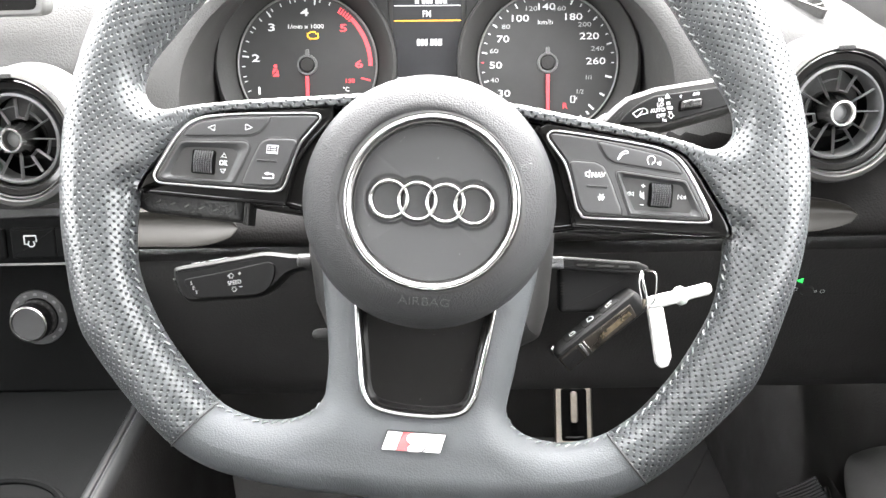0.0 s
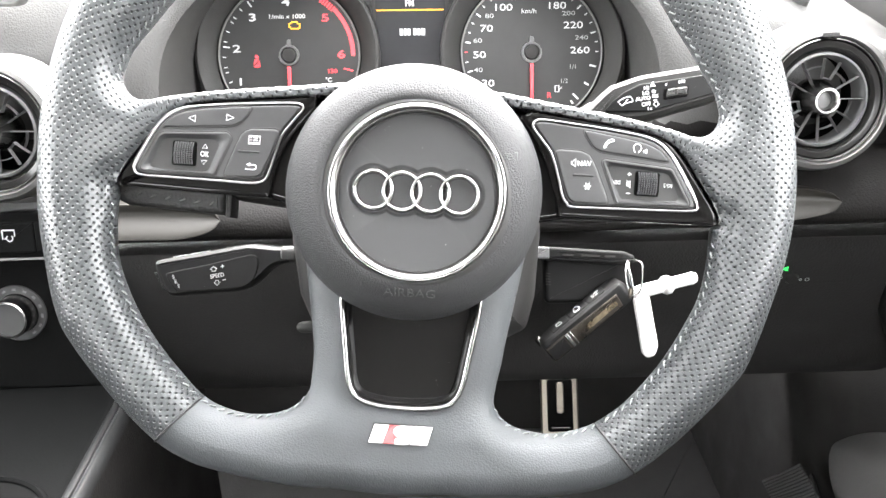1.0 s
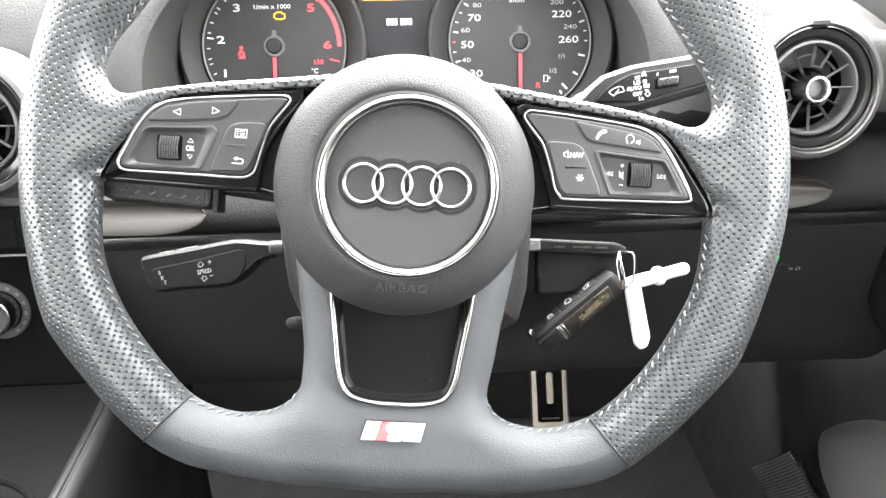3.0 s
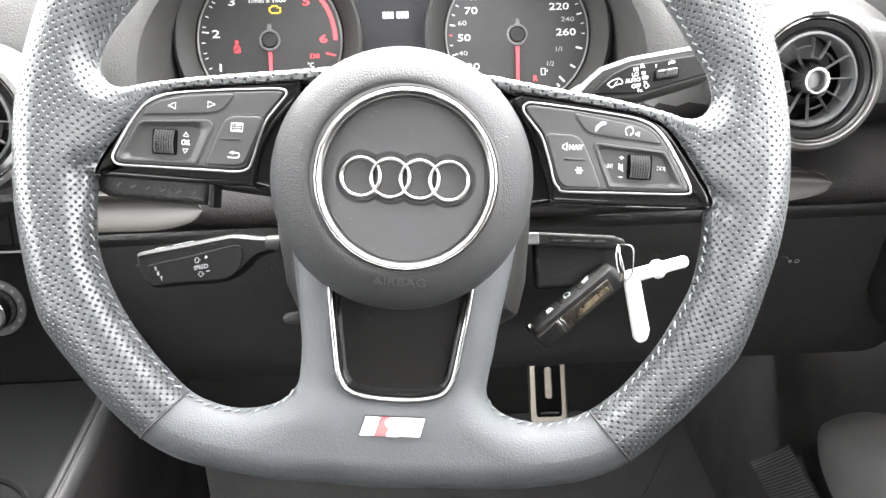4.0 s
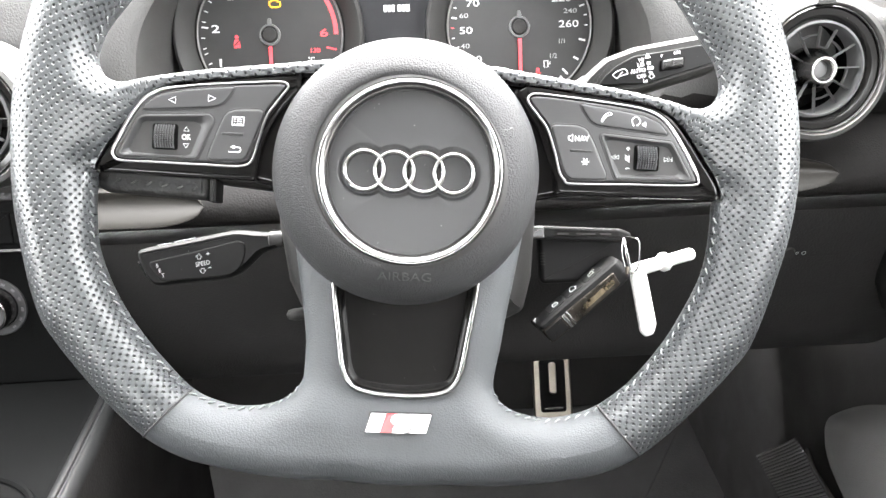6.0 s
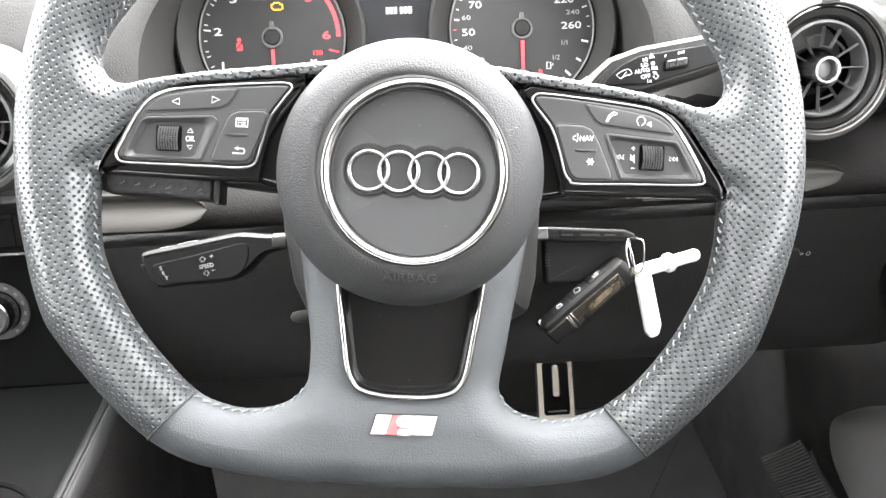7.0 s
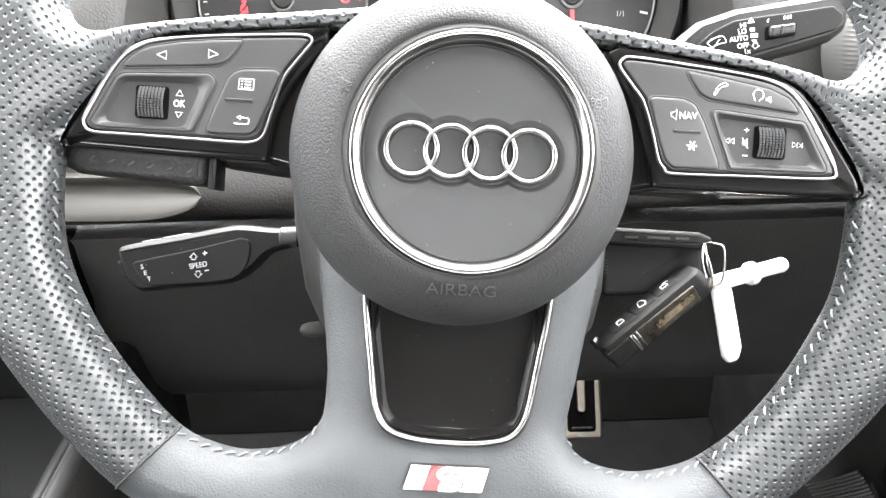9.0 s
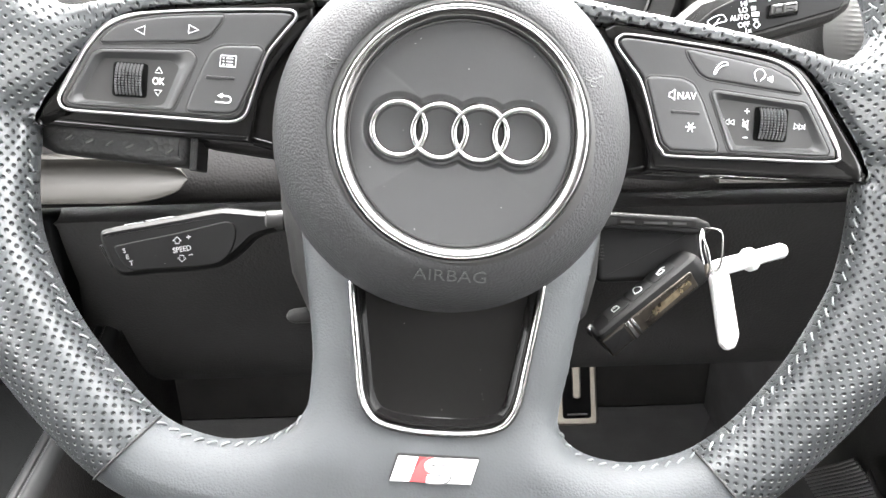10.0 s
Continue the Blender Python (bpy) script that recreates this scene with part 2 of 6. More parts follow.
def prism(name, outline, layers, mat, parent=None, label="", bend=None, sharp=38, flat=True, fan=False):
    """Stacks a flat outline at (inset, height) layers, back to front, with closed ends."""
    p = np.array(outline, float)
    if area2(p) < 0:
        p = p[::-1]
    n = len(p)
    verts, faces = [], []
    layers = [*layers, (layers[-1][0] + 0.00035, layers[-1][1])] if flat else layers
    for d, z in layers:
        for x, y in inset(p, d):
            verts.append((x, y, z + (bend(x, y) if bend else 0)))
    for k in range(len(layers) - 1):
        for i in range(n):
            j = (i + 1) % n
            faces.append((k * n + i, k * n + j, (k + 1) * n + j, (k + 1) * n + i))
    faces.append(tuple(range(n - 1, -1, -1)))
    t = (len(layers) - 1) * n
    if fan:
        c = np.mean(np.array(verts[t:]), axis=0)
        verts.append(tuple(c))
        faces += [(t + i, t + (i + 1) % n, t + n) for i in range(n)]
    else:
        faces.append(tuple(range(t, t + n)))
    return build(name, verts, faces, mat, parent, label, sharp)


def soft_layers(z0, z1, r, n=3):
    """Layers of a slab with a rounded front edge of radius r."""
    out = [(0, z0)]
    for i in range(n + 1):
        a = math.pi / 2 * i / n
        out.append((r * (1 - math.cos(a)), z1 - r + r * math.sin(a)))
    return out


def lathe(name, profile, mat, parent=None, label="", seg=64, sharp=38, ripple=None):
    """Turns (radius, height) points round the local z axis."""
    verts, faces, rings = [], [], []
    for r, z in profile:
        if r < 1e-6:
            rings.append([len(verts)])
            verts.append((0, 0, z))
        else:
            rings.append(list(range(len(verts), len(verts) + seg)))
            for i in range(seg):
                a = 2 * math.pi * i / seg
                k = 1 + (ripple(a, r) if ripple else 0)
                verts.append((r * k * math.cos(a), r * k * math.sin(a), z))
    for a, b in zip(rings, rings[1:]):
        for i in range(seg):
            j = (i + 1) % seg
            if len(a) == 1 and len(b) > 1:
                faces.append((a[0], b[j], b[i]))
            elif len(b) == 1 and len(a) > 1:
                faces.append((a[i], a[j], b[0]))
            elif len(a) > 1:
                faces.append((a[i], a[j], b[j], b[i]))
    ob = build(name, verts, faces, mat, parent, label, sharp)
    bm = bmesh.new()
    bm.from_mesh(ob.data)
    bmesh.ops.recalc_face_normals(bm, faces=bm.faces)
    bm.to_mesh(ob.data)
    bm.free()
    return ob


def tube(name, path, ra, rb, mat, parent=None, label="", closed=False, n=10, up=(0, 0, 1), uv=False):
    """Sweeps an ellipse (ra sideways, rb along up) along a path; radii may be lists."""
    p = np.array(path, float)
    if p.shape[1] == 2:
        p = np.column_stack((p, np.zeros(len(p))))
    k = len(p)
    ra = np.broadcast_to(np.asarray(ra, float), (k,))
    rb = np.broadcast_to(np.asarray(rb, float), (k,))
    up = np.array(up, float)
    t = np.roll(p, -1, 0) - np.roll(p, 1, 0)
    if not closed:
        t[0], t[-1] = p[1] - p[0], p[-1] - p[-2]
    t /= np.linalg.norm(t, axis=1, keepdims=True)
    verts, faces, uvs = [], [], []
    run = 0.0
    for i in range(k):
        if i:
            run += float(np.linalg.norm(p[i] - p[i - 1]))
        side = np.cross(t[i], up)
        side /= max(np.linalg.norm(side), 1e-9)
        top = np.cross(side, t[i])
        for j in range(n):
            a = 2 * math.pi * j / n
            verts.append(p[i] + side * ra[i] * math.cos(a) + top * rb[i] * math.sin(a))
            uvs.append((run, ra[i] * a))
    for i in range(k if closed else k - 1):
        for j in range(n):
            a, b = i * n + j, i * n + (j + 1) % n
            c, d = ((i + 1) % k) * n + (j + 1) % n, ((i + 1) % k) * n + j
            faces.append((a, b, c, d))
    if not closed:
        faces.append(tuple(range(n - 1, -1, -1)))
        faces.append(tuple(range((k - 1) * n, k * n)))
    ob = build(name, verts, faces, mat, parent, label, 50, uvs if uv else None)
    bm = bmesh.new()
    bm.from_mesh(ob.data)
    bmesh.ops.recalc_face_normals(bm, faces=bm.faces)
    bm.to_mesh(ob.data)
    bm.free()
    return ob


def box(name, lo, hi, mat, parent=None, label="", r=0.004):
    """A box with rounded upright and upper edges, from corner to corner."""
    (x0, y0, z0), (x1, y1, z1) = lo, hi
    r = min(r, (x1 - x0) * 0.45, (y1 - y0) * 0.45, (z1 - z0) * 0.45)
    out = rounded([(x0, y0), (x1, y0), (x1, y1), (x0, y1)], r, 3)
    lay = [(r * (1 - math.cos(a)), z0 + r - r * math.sin(a)) for a in (math.pi / 2, math.pi / 4, 0)]
    lay += [(r * (1 - math.cos(a)), z1 - r + r * math.sin(a)) for a in (0, math.pi / 4, math.pi / 2)]
    return prism(name, out, lay, mat, parent, label)


def letters(text, size, mat, m, parent, name="lettering", thick=0.00008, bold=0.0, label="", squeeze=1.0):
    """Printed or embossed writing, centred on the pose m."""
    c = bpy.data.curves.new("text", "FONT")
    c.body, c.size, c.align_x, c.align_y, c.extrude, c.offset = text, size, "CENTER", "CENTER", thick, bold
    c.resolution_u = 3
    tmp = bpy.data.objects.new("text", c)
    me = bpy.data.meshes.new_from_object(tmp)
    bpy.data.objects.remove(tmp)
    me.materials.clear()
    me.materials.append(mat)
    me.transform(Matrix.Diagonal((squeeze, 1, 1, 1)))
    ob = new(name, me)
    ob.parent = parent
    ob.matrix_basis = m
    if label:
        ob["label"] = label
    return ob


def stroke(pts, w, mat, z, parent, name="icon", closed=False, m=None):
    ob = tube(name, [(x, y, z) for x, y in pts], w, 0.00015, mat, parent, closed=closed, n=6)
    if m is not None:
        ob.matrix_basis = m
    return ob


def monotone(xs, ys, q):
    """Shape-keeping cubic interpolation."""
    xs, ys, q = np.array(xs, float), np.array(ys, float), np.asarray(q, float)
    h = np.diff(xs)
    d = np.diff(ys) / h
    mm = np.zeros(len(xs))
    mm[0], mm[-1] = d[0], d[-1]
    for i in range(1, len(xs) - 1):
        if d[i - 1] * d[i] > 0:
            mm[i] = 2 * d[i - 1] * d[i] / (d[i - 1] + d[i])
    i = np.clip(np.searchsorted(xs, q) - 1, 0, len(xs) - 2)
    s = (q - xs[i]) / h[i]
    return (ys[i] * (1 + 2 * s) * (1 - s) ** 2 + h[i] * mm[i] * s * (1 - s) ** 2
            + ys[i + 1] * s * s * (3 - 2 * s) + h[i] * mm[i + 1] * s * s * (s - 1))


def arc(cx, cy, r, a0, a1, n=24):
    return [(cx + r * math.cos(radians(a)), cy + r * math.sin(radians(a))) for a in np.linspace(a0, a1, n)]



def even(p, n):
    """A closed outline resampled to n evenly spaced points, counterclockwise."""
    p = np.array(p, float)
    if area2(p) < 0:
        p = p[::-1]
    q = np.vstack((p, p[:1]))
    run = np.concatenate(([0], np.cumsum(np.linalg.norm(np.diff(q, axis=0), axis=1))))
    s = np.linspace(0, run[-1], n, endpoint=False)
    return np.column_stack((np.interp(s, run, q[:, 0]), np.interp(s, run, q[:, 1])))


def loft(name, loops, mat, parent=None, label="", sharp=60, cap=True):
    """Joins closed outlines of equal count, each at its own height, back to front."""
    n = len(loops[0][0])
    verts, faces = [], []
    for p, z in loops:
        verts += [(x, y, z) for x, y in p]
    for k in range(len(loops) - 1):
        for i in range(n):
            j = (i + 1) % n
            faces.append((k * n + i, k * n + j, (k + 1) * n + j, (k + 1) * n + i))
    if cap:
        t = (len(loops) - 1) * n
        c = np.mean(np.array(verts[t:]), axis=0)
        verts.append(tuple(c))
        faces += [(t + i, t + (i + 1) % n, len(verts) - 1) for i in range(n)]
    return build(name, verts, faces, mat, parent, label, sharp)


def soft_pad(name, outline, z0, z1, r, mat, parent, label="", crown=0.0, n=72):
    """A button cap: rounded edge, slightly crowned face drawn in rings towards the middle."""
    p = even(outline, n)
    c = p.mean(0)
    loops = [(p, z0)]
    for i in range(5):
        a = math.pi / 2 * i / 4
        loops.append((inset(p, r * (1 - math.cos(a))), z1 - r + r * math.sin(a)))
    top = loops[-1][0]
    for f in (0.97, 0.7, 0.35):
        loops.append((c + (top - c) * f, z1 + crown * (1 - f * f)))
    return loft(name, loops, mat, parent, label)

# ---- the cabin shell ----
def slab(name, lo, hi, mat, label="", category="", r=0.004):
    ob = box(name, lo, hi, mat, r=r)
    return tagged(ob, label, category, kind="structure")


ground = build("ground", [(-400, -400, -0.45), (400, -400, -0.45), (400, 400, -0.45), (-400, 400, -0.45)], [(0, 1, 2, 3)], M_ASPHALT)
tagged(ground, "grey asphalt under the car", "ground", kind="structure")
slab("floor", (-1.15, -1.5, 0.02), (0.47, 1.25, 0.10), M_CARPET, "black carpeted car floor", "floor")
slab("wall_firewall", (-1.15, 1.17, 0.101), (0.47, 1.24, 0.90), M_FELT, "black footwell bulkhead", "wall")
slab("wall_rear", (-1.15, -1.5, 0.101), (0.47, -1.42, 1.00), M_DARK, "dark rear cabin wall", "wall")
slab("wall_door_passenger", (-1.15, -1.41, 0.101), (-1.08, 1.165, 0.86), M_DARK, "dark far side door wall", "wall")
slab("wall_door_driver", (0.40, -1.41, 0.101), (0.47, 1.165, 0.835), M_BLACK, "black driver door wall below the window", "wall")
slab("sail_trim", (0.372, 0.50, 0.760), (0.398, 1.10, 0.955), M_DARK, "dark plastic trim at the front corner of the door window", "trim", r=0.012)
slab("ceiling", (-1.15, -1.5, 1.30), (0.47, 0.28, 1.34), M_LINER, "light fabric headliner", "ceiling")
for x, tag in ((-1.12, "passenger"), (0.435, "driver")):
    # unseen walls added over the side windows to cut light and reflections
    slab("wall_rear_side_" + tag, (x - 0.03, -1.41, 0.862), (x + 0.03, -0.42 if x < 0 else -0.14, 1.298), M_DARK, "dark unseen wall added to block side window light", "wall")
    ob = tube("pillar_windscreen_" + tag, spline([(x, 0.28, 1.31), (x, 0.70, 1.12), (x, 1.20, 0.87)], 8), 0.03, 0.022, M_DARK)
    tagged(ob, "dark windscreen pillar", "pillar", kind="structure")

# ---- dashboard ----
BX, BZ = -0.0075, 0.805


def dash_yz(q):
    """The dash pad's section: front face, rounded brow, then the flat top towards the windscreen."""
    if q < 0.872:
        y = 0.604 + 0.9 * max(0.0, q - 0.80) ** 2 * 6 + 1.5 * max(0.0, 0.775 - q) ** 2 * 12
        return y, q
    y0 = 0.604 + 5.4 * 0.072 ** 2
    a = min((q - 0.872) / 0.05, 1.15)
    y, z = y0 + 0.05 * (1 - math.cos(a)) + 0.038 * math.sin(a), 0.872 + 0.042 * math.sin(a)
    run = max(0.0, q - 0.872 - 0.0575)
    return y + run, z + run * 0.06


def dashboard():
    n, k = 160, 26
    verts, faces = [], []
    for i in range(n):
        a = 2 * math.pi * i / n
        c, s = math.cos(a), math.sin(a)
        e = 2.4
        ce, se = math.copysign(abs(c) ** (2 / e), c), math.copysign(abs(s) ** (2 / e), s)
        hx, hz = BX + 0.178 * ce * (1 - 0.05 * se), BZ + (0.100 if se > 0 else 0.085) * se
        lim = []
        for num, den in ((0.395 - hx, c), (-0.95 - hx, c), (1.22 - hz, s)):
            if abs(den) > 1e-6 and num / den > 0:
                lim.append(num / den)
        if s < -1e-6:
            lim.append(max((0.754 - hz) / s, 0.002))
        reach = max(min(lim, default=0.002), 0.002)
        for j in range(k + 1):
            f = (j / k) ** 1.7
            x, q = hx + c * reach * f, hz + s * reach * f
            y, z = dash_yz(max(q, 0.70))
            lip = 0.010 * max(0.0, 1 - reach * f / 0.012) ** 2
            drop = (math.hypot(max(-0.05, x - 0.200), 0.02) - 0.02 if x > 0.200 else 0.0) * 0.60 * min(1.0, max(0.0, (q - 0.815) / 0.08)) ** 1.2
            verts.append((x, y + lip, z - drop))
    for i in range(n):
        for j in range(k):
            a, b = i * (k + 1) + j, ((i + 1) % n) * (k + 1) + j
            faces.append((a, a + 1, b + 1, b))
    pad = build("dashboard", verts, faces, M_DASH)
    pad.data.materials.append(M_RAIL)
    pad.data.polygons.foreach_set("material_index", [int(f.center.z < 0.776) for f in pad.data.polygons])
    tagged(pad, "grey soft-touch dashboard with leather grain and a black lower face", "dashboard", kind="structure")
    inner, f2 = [], []
    steps = ((1.0, 0.0), (0.985, 0.3), (0.955, 0.75), (0.93, 1.0))
    for i in range(n):
        x0, y0, z0 = verts[i * (k + 1)]
        for sc, dd in steps:
            x, z = BX + (x0 - BX) * sc, 0.812 + (z0 - 0.812) * sc
            yy = 0.706 + (z - 0.815) * 0.32
            inner.append((x, y0 + (yy - y0) * dd, z))
    m = len(steps)
    for i in range(n):
        for j in range(m - 1):
            a, b = i * m + j, ((i + 1) % n) * m + j
            f2.append((a, b, b + 1, a + 1))
    wall = build("binnacle_wall", inner, f2, M_WALL)
    tagged(wall, "smooth grey instrument binnacle surround", "dashboard", kind="structure")


dashboard()


def extrude_x(name, yz, x0, x1, mat, label, category, n=2, kind="structure", thick=0.006):
    """A panel with a section in y and z, carried along x."""
    p = np.array(yz, float)
    t = np.gradient(p, axis=0)
    t /= np.linalg.norm(t, axis=1, keepdims=True)
    back = p + np.column_stack((t[:, 1], -t[:, 0])) * -thick
    ring = np.vstack((p, back[::-1]))
    verts, faces, k = [], [], len(ring)
    for x in np.linspace(x0, x1, n):
        verts += [(x, y, z) for y, z in ring]
    for i in range(n - 1):
        for j in range(k):
            a, b = i * k + j, i * k + (j + 1) % k
            faces.append((a, b, b + k, a + k))
    faces.append(tuple(range(k - 1, -1, -1)))
    faces.append(tuple(range((n - 1) * k, n * k)))
    ob = build(name, verts, faces, mat)
    bm = bmesh.new()
    bm.from_mesh(ob.data)
    bmesh.ops.recalc_face_normals(bm, faces=bm.faces)
    bm.to_mesh(ob.data)
    bm.free()
    return tagged(ob, label, category, kind=kind)


extrude_x("lower_dash_rail", spline([(0.68, 0.758), (0.628, 0.755), (0.596, 0.745), (0.576, 0.733), (0.566, 0.720), (0.570, 0.709), (0.60, 0.706)], 6), -0.232, 0.392, M_RAIL,
          "dark lower dashboard rail", "dashboard")
extrude_x("knee_panel", spline([(0.64, 0.700), (0.580, 0.699), (0.574, 0.692), (0.585, 0.650), (0.604, 0.600), (0.632, 0.552), (0.680, 0.515), (0.76, 0.487), (0.88, 0.465)], 6), -0.232, 0.392, M_BLACK,
          "black knee panel under the dashboard", "dashboard")

# ---- the steering wheel ----
WHEEL = pose(0.0019, 0.381, 0.8117, 66, 0, 0) @ pose(0, 0, 0, 0, 0, -5.4)
COLUMN = pose(0.0019, 0.381, 0.8117, 66, 0, 0)
wheel = group_of("steering_wheel", WHEEL, "flat-bottomed steering wheel in grey perforated leather", "steering wheel")
WC, HF, HB = -0.030, 0.0165, 0.0165
A_SEAM = 42.6
OUT_A = (0, 8, 20, 30, 36, 42, 50, 57, 62, 66.5, 76, 83, 91, 98, 108, 116, 125, 150, 180)
OUT_R = (0.1480, 0.1488, 0.1560, 0.1650, 0.1714, 0.1755, 0.1780, 0.1806, 0.1833, 0.1855, 0.1850, 0.1861, 0.1876, 0.1893, 0.1919, 0.1943, 0.1964, 0.1992, 0.201)
IN_A = (30, 40, 43.5, 51, 57, 63, 69, 75, 79, 84)
IN_R = (0.1410, 0.1432, 0.1448, 0.1464, 0.1475, 0.1488, 0.1501, 0.1505, 0.1498, 0.1486)
# openings of the right half: above the spoke, and below it with the edge of the button panel
TOP_VOID = [(0.0, 0.0500), (0.0200, 0.0548), (0.0356, 0.0550), (0.0646, 0.0513), (0.0985, 0.0469), (0.1235, 0.0424), (0.1353, 0.0395), (0.1422, 0.0401), (0.1471, 0.0443), (0.1491, 0.0507), (0.1466, 0.0605), (0.1427, 0.0674),
            (0.1353, 0.0777), (0.1258, 0.0910), (0.1014, 0.1204), (0.0553, 0.1499), (0.0, 0.1646)]
PANEL = [(0.030, 0.0495), (0.0628, 0.0458), (0.0871, 0.0430), (0.1078, 0.0403), (0.1202, 0.0364), (0.1284, 0.0293), (0.1378, 0.0165), (0.1468, 0.0030), (0.1482, -0.0042)]


def polar(table_a, table_r, angs):
    r = monotone(table_a, table_r, angs)
    a = np.radians(angs)
    return np.column_stack((r * np.sin(a), -r * np.cos(a)))


def set_over(p, more=0.0):
    """The rim sits a little to one side of the hub."""
    p = np.array(p, float)
    f = np.clip((np.abs(p[:, 0]) - 0.08) / 0.06, 0, 1)
    f = np.maximum(f, np.clip((-0.080 - p[:, 1]) / 0.03, 0, 1))
    low = np.clip(-p[:, 1] / 0.06, 0, 1)
    p[:, 0] -= f * (more + 0.0014 + 0.0014 * low + 0.012 * np.clip(p[:, 1], 0, 0.1))
    return p


def mirrored(p):
    return np.array(p, float) * (-1, 1)


OUTER = polar(OUT_A, OUT_R, np.linspace(0, 180, 181))
LOW_EDGE = spline([(0.1482, -0.0042), (0.1476, -0.0090), *polar(IN_A, IN_R, np.array([84, 78, 72, 62, 52, 44, 36]))], 8)
TOP_EDGE = spline(TOP_VOID, 8)
PANEL_EDGE = spline(PANEL, 6)


def segment_distance(px, py, poly, closed=True):
    best = np.full(px.shape, 1e9)
    gx, gy = np.zeros(px.shape), np.zeros(px.shape)
    for i in range(len(poly) if closed else len(poly) - 1):
        a, b = poly[i], poly[(i + 1) % len(poly)]
        e = b - a
        t = np.clip(((px - a[0]) * e[0] + (py - a[1]) * e[1]) / max(float(e @ e), 1e-12), 0, 1)
        dx, dy = px - a[0] - t * e[0], py - a[1] - t * e[1]
        d = np.hypot(dx, dy)
        m = d < best
        best, gx, gy = np.where(m, d, best), np.where(m, dx, gx), np.where(m, dy, gy)
    return best, gx, gy


def nearest(*fields):
    d, gx, gy = fields[0]
    for e, hx, hy in fields[1:]:
        m = e < d
        d, gx, gy = np.where(m, e, d), np.where(m, hx, gx), np.where(m, hy, gy)
    return d, gx, gy


def inside_of(px, py, poly):
    c = np.zeros(px.shape, bool)
    for i in range(len(poly)):
        (x0, y0), (x1, y1) = poly[i - 1], poly[i]
        hit = (y0 > py) != (y1 > py)
        if y0 != y1:
            c ^= hit & (px < (x1 - x0) * (py - y0) / (y1 - y0) + x0)
    return c


def swell(name, gx, gy, ins, edge, panel, keep, R, extra, mat, label, uv=None):
    """A cushion over a flat shape: round at its free edges, slightly rolled at the panel edge, closed behind."""
    cell = float(gx[0, 1] - gx[0, 0])
    dE, ex, ey = edge
    dP, qx, qy = panel
    dd, dx, dy = nearest(edge, panel)
    x, y = np.where(ins, gx, gx - dx), np.where(ins, gy, gy - dy)
    d = np.where(ins, dE, np.where(dE <= dP, 0.0, dE))
    q = np.clip(1 - d / R, 0, 1)
    root = np.sqrt(np.maximum(1 - q * q, 0))
    dp = np.where(ins, dP, np.where(dP < dE, 0.0, dP))
    roll = 0.0022 * np.clip(1 - dp / 0.0025, 0, 1) ** 2 + 0.0078 * (1 - np.clip(dp / 0.030, 0, 1)) ** 2
    more = extra(x, y) - roll * np.clip(d / 0.006, 0, 1)
    w = WC + HF * root + more * root
    wb = WC - HB * root
    near = ins.copy()
    near[1:] |= ins[:-1]
    near[:-1] |= ins[1:]
    n2 = near.copy()
    n2[:, 1:] |= near[:, :-1]
    n2[:, :-1] |= near[:, 1:]
    use = n2 & keep
    idx = -np.ones(gx.shape, int)
    k = int(use.sum())
    idx[use] = np.arange(k)
    slope = (HF / R) * q / np.sqrt(np.maximum(1 - q * q, 1e-4))
    ux, uy = ex / np.maximum(dE, 1e-7), ey / np.maximum(dE, 1e-7)
    ux, uy = np.where(ins, ux, -ux), np.where(ins, uy, -uy)
    smooth = more * root
    lx, ly = np.gradient(smooth, cell, axis=1), np.gradient(smooth, cell, axis=0)
    lx, ly = np.clip(lx, -1.2, 1.2), np.clip(ly, -1.2, 1.2)
    nrm = np.stack((-slope * ux - lx, -slope * uy - ly, np.ones_like(ux)), -1)
    nrm /= np.linalg.norm(nrm, axis=-1, keepdims=True)
    verts = np.vstack((np.stack((x, y, w), -1)[use], np.stack((x, y, wb), -1)[use]))
    norms = np.vstack((nrm[use], (nrm * (1, 1, -1))[use]))
    a, b, c, e = idx[:-1, :-1], idx[:-1, 1:], idx[1:, 1:], idx[1:, :-1]
    ok = (np.minimum.reduce((a, b, c, e)) >= 0) & (ins[:-1, :-1] | ins[:-1, 1:] | ins[1:, 1:] | ins[1:, :-1])
    front = np.stack((a[ok], b[ok], c[ok], e[ok]), -1)
    faces = np.vstack((front, front[:, ::-1] + k)).tolist()
    sheet = None
    if uv is not None:
        u, v = uv(x, y, d)
        sheet = np.tile(np.stack((u, v), -1)[use], (2, 1))
    return build(name, verts, faces, mat, wheel, label, sharp=0, uv=sheet, normals=norms)


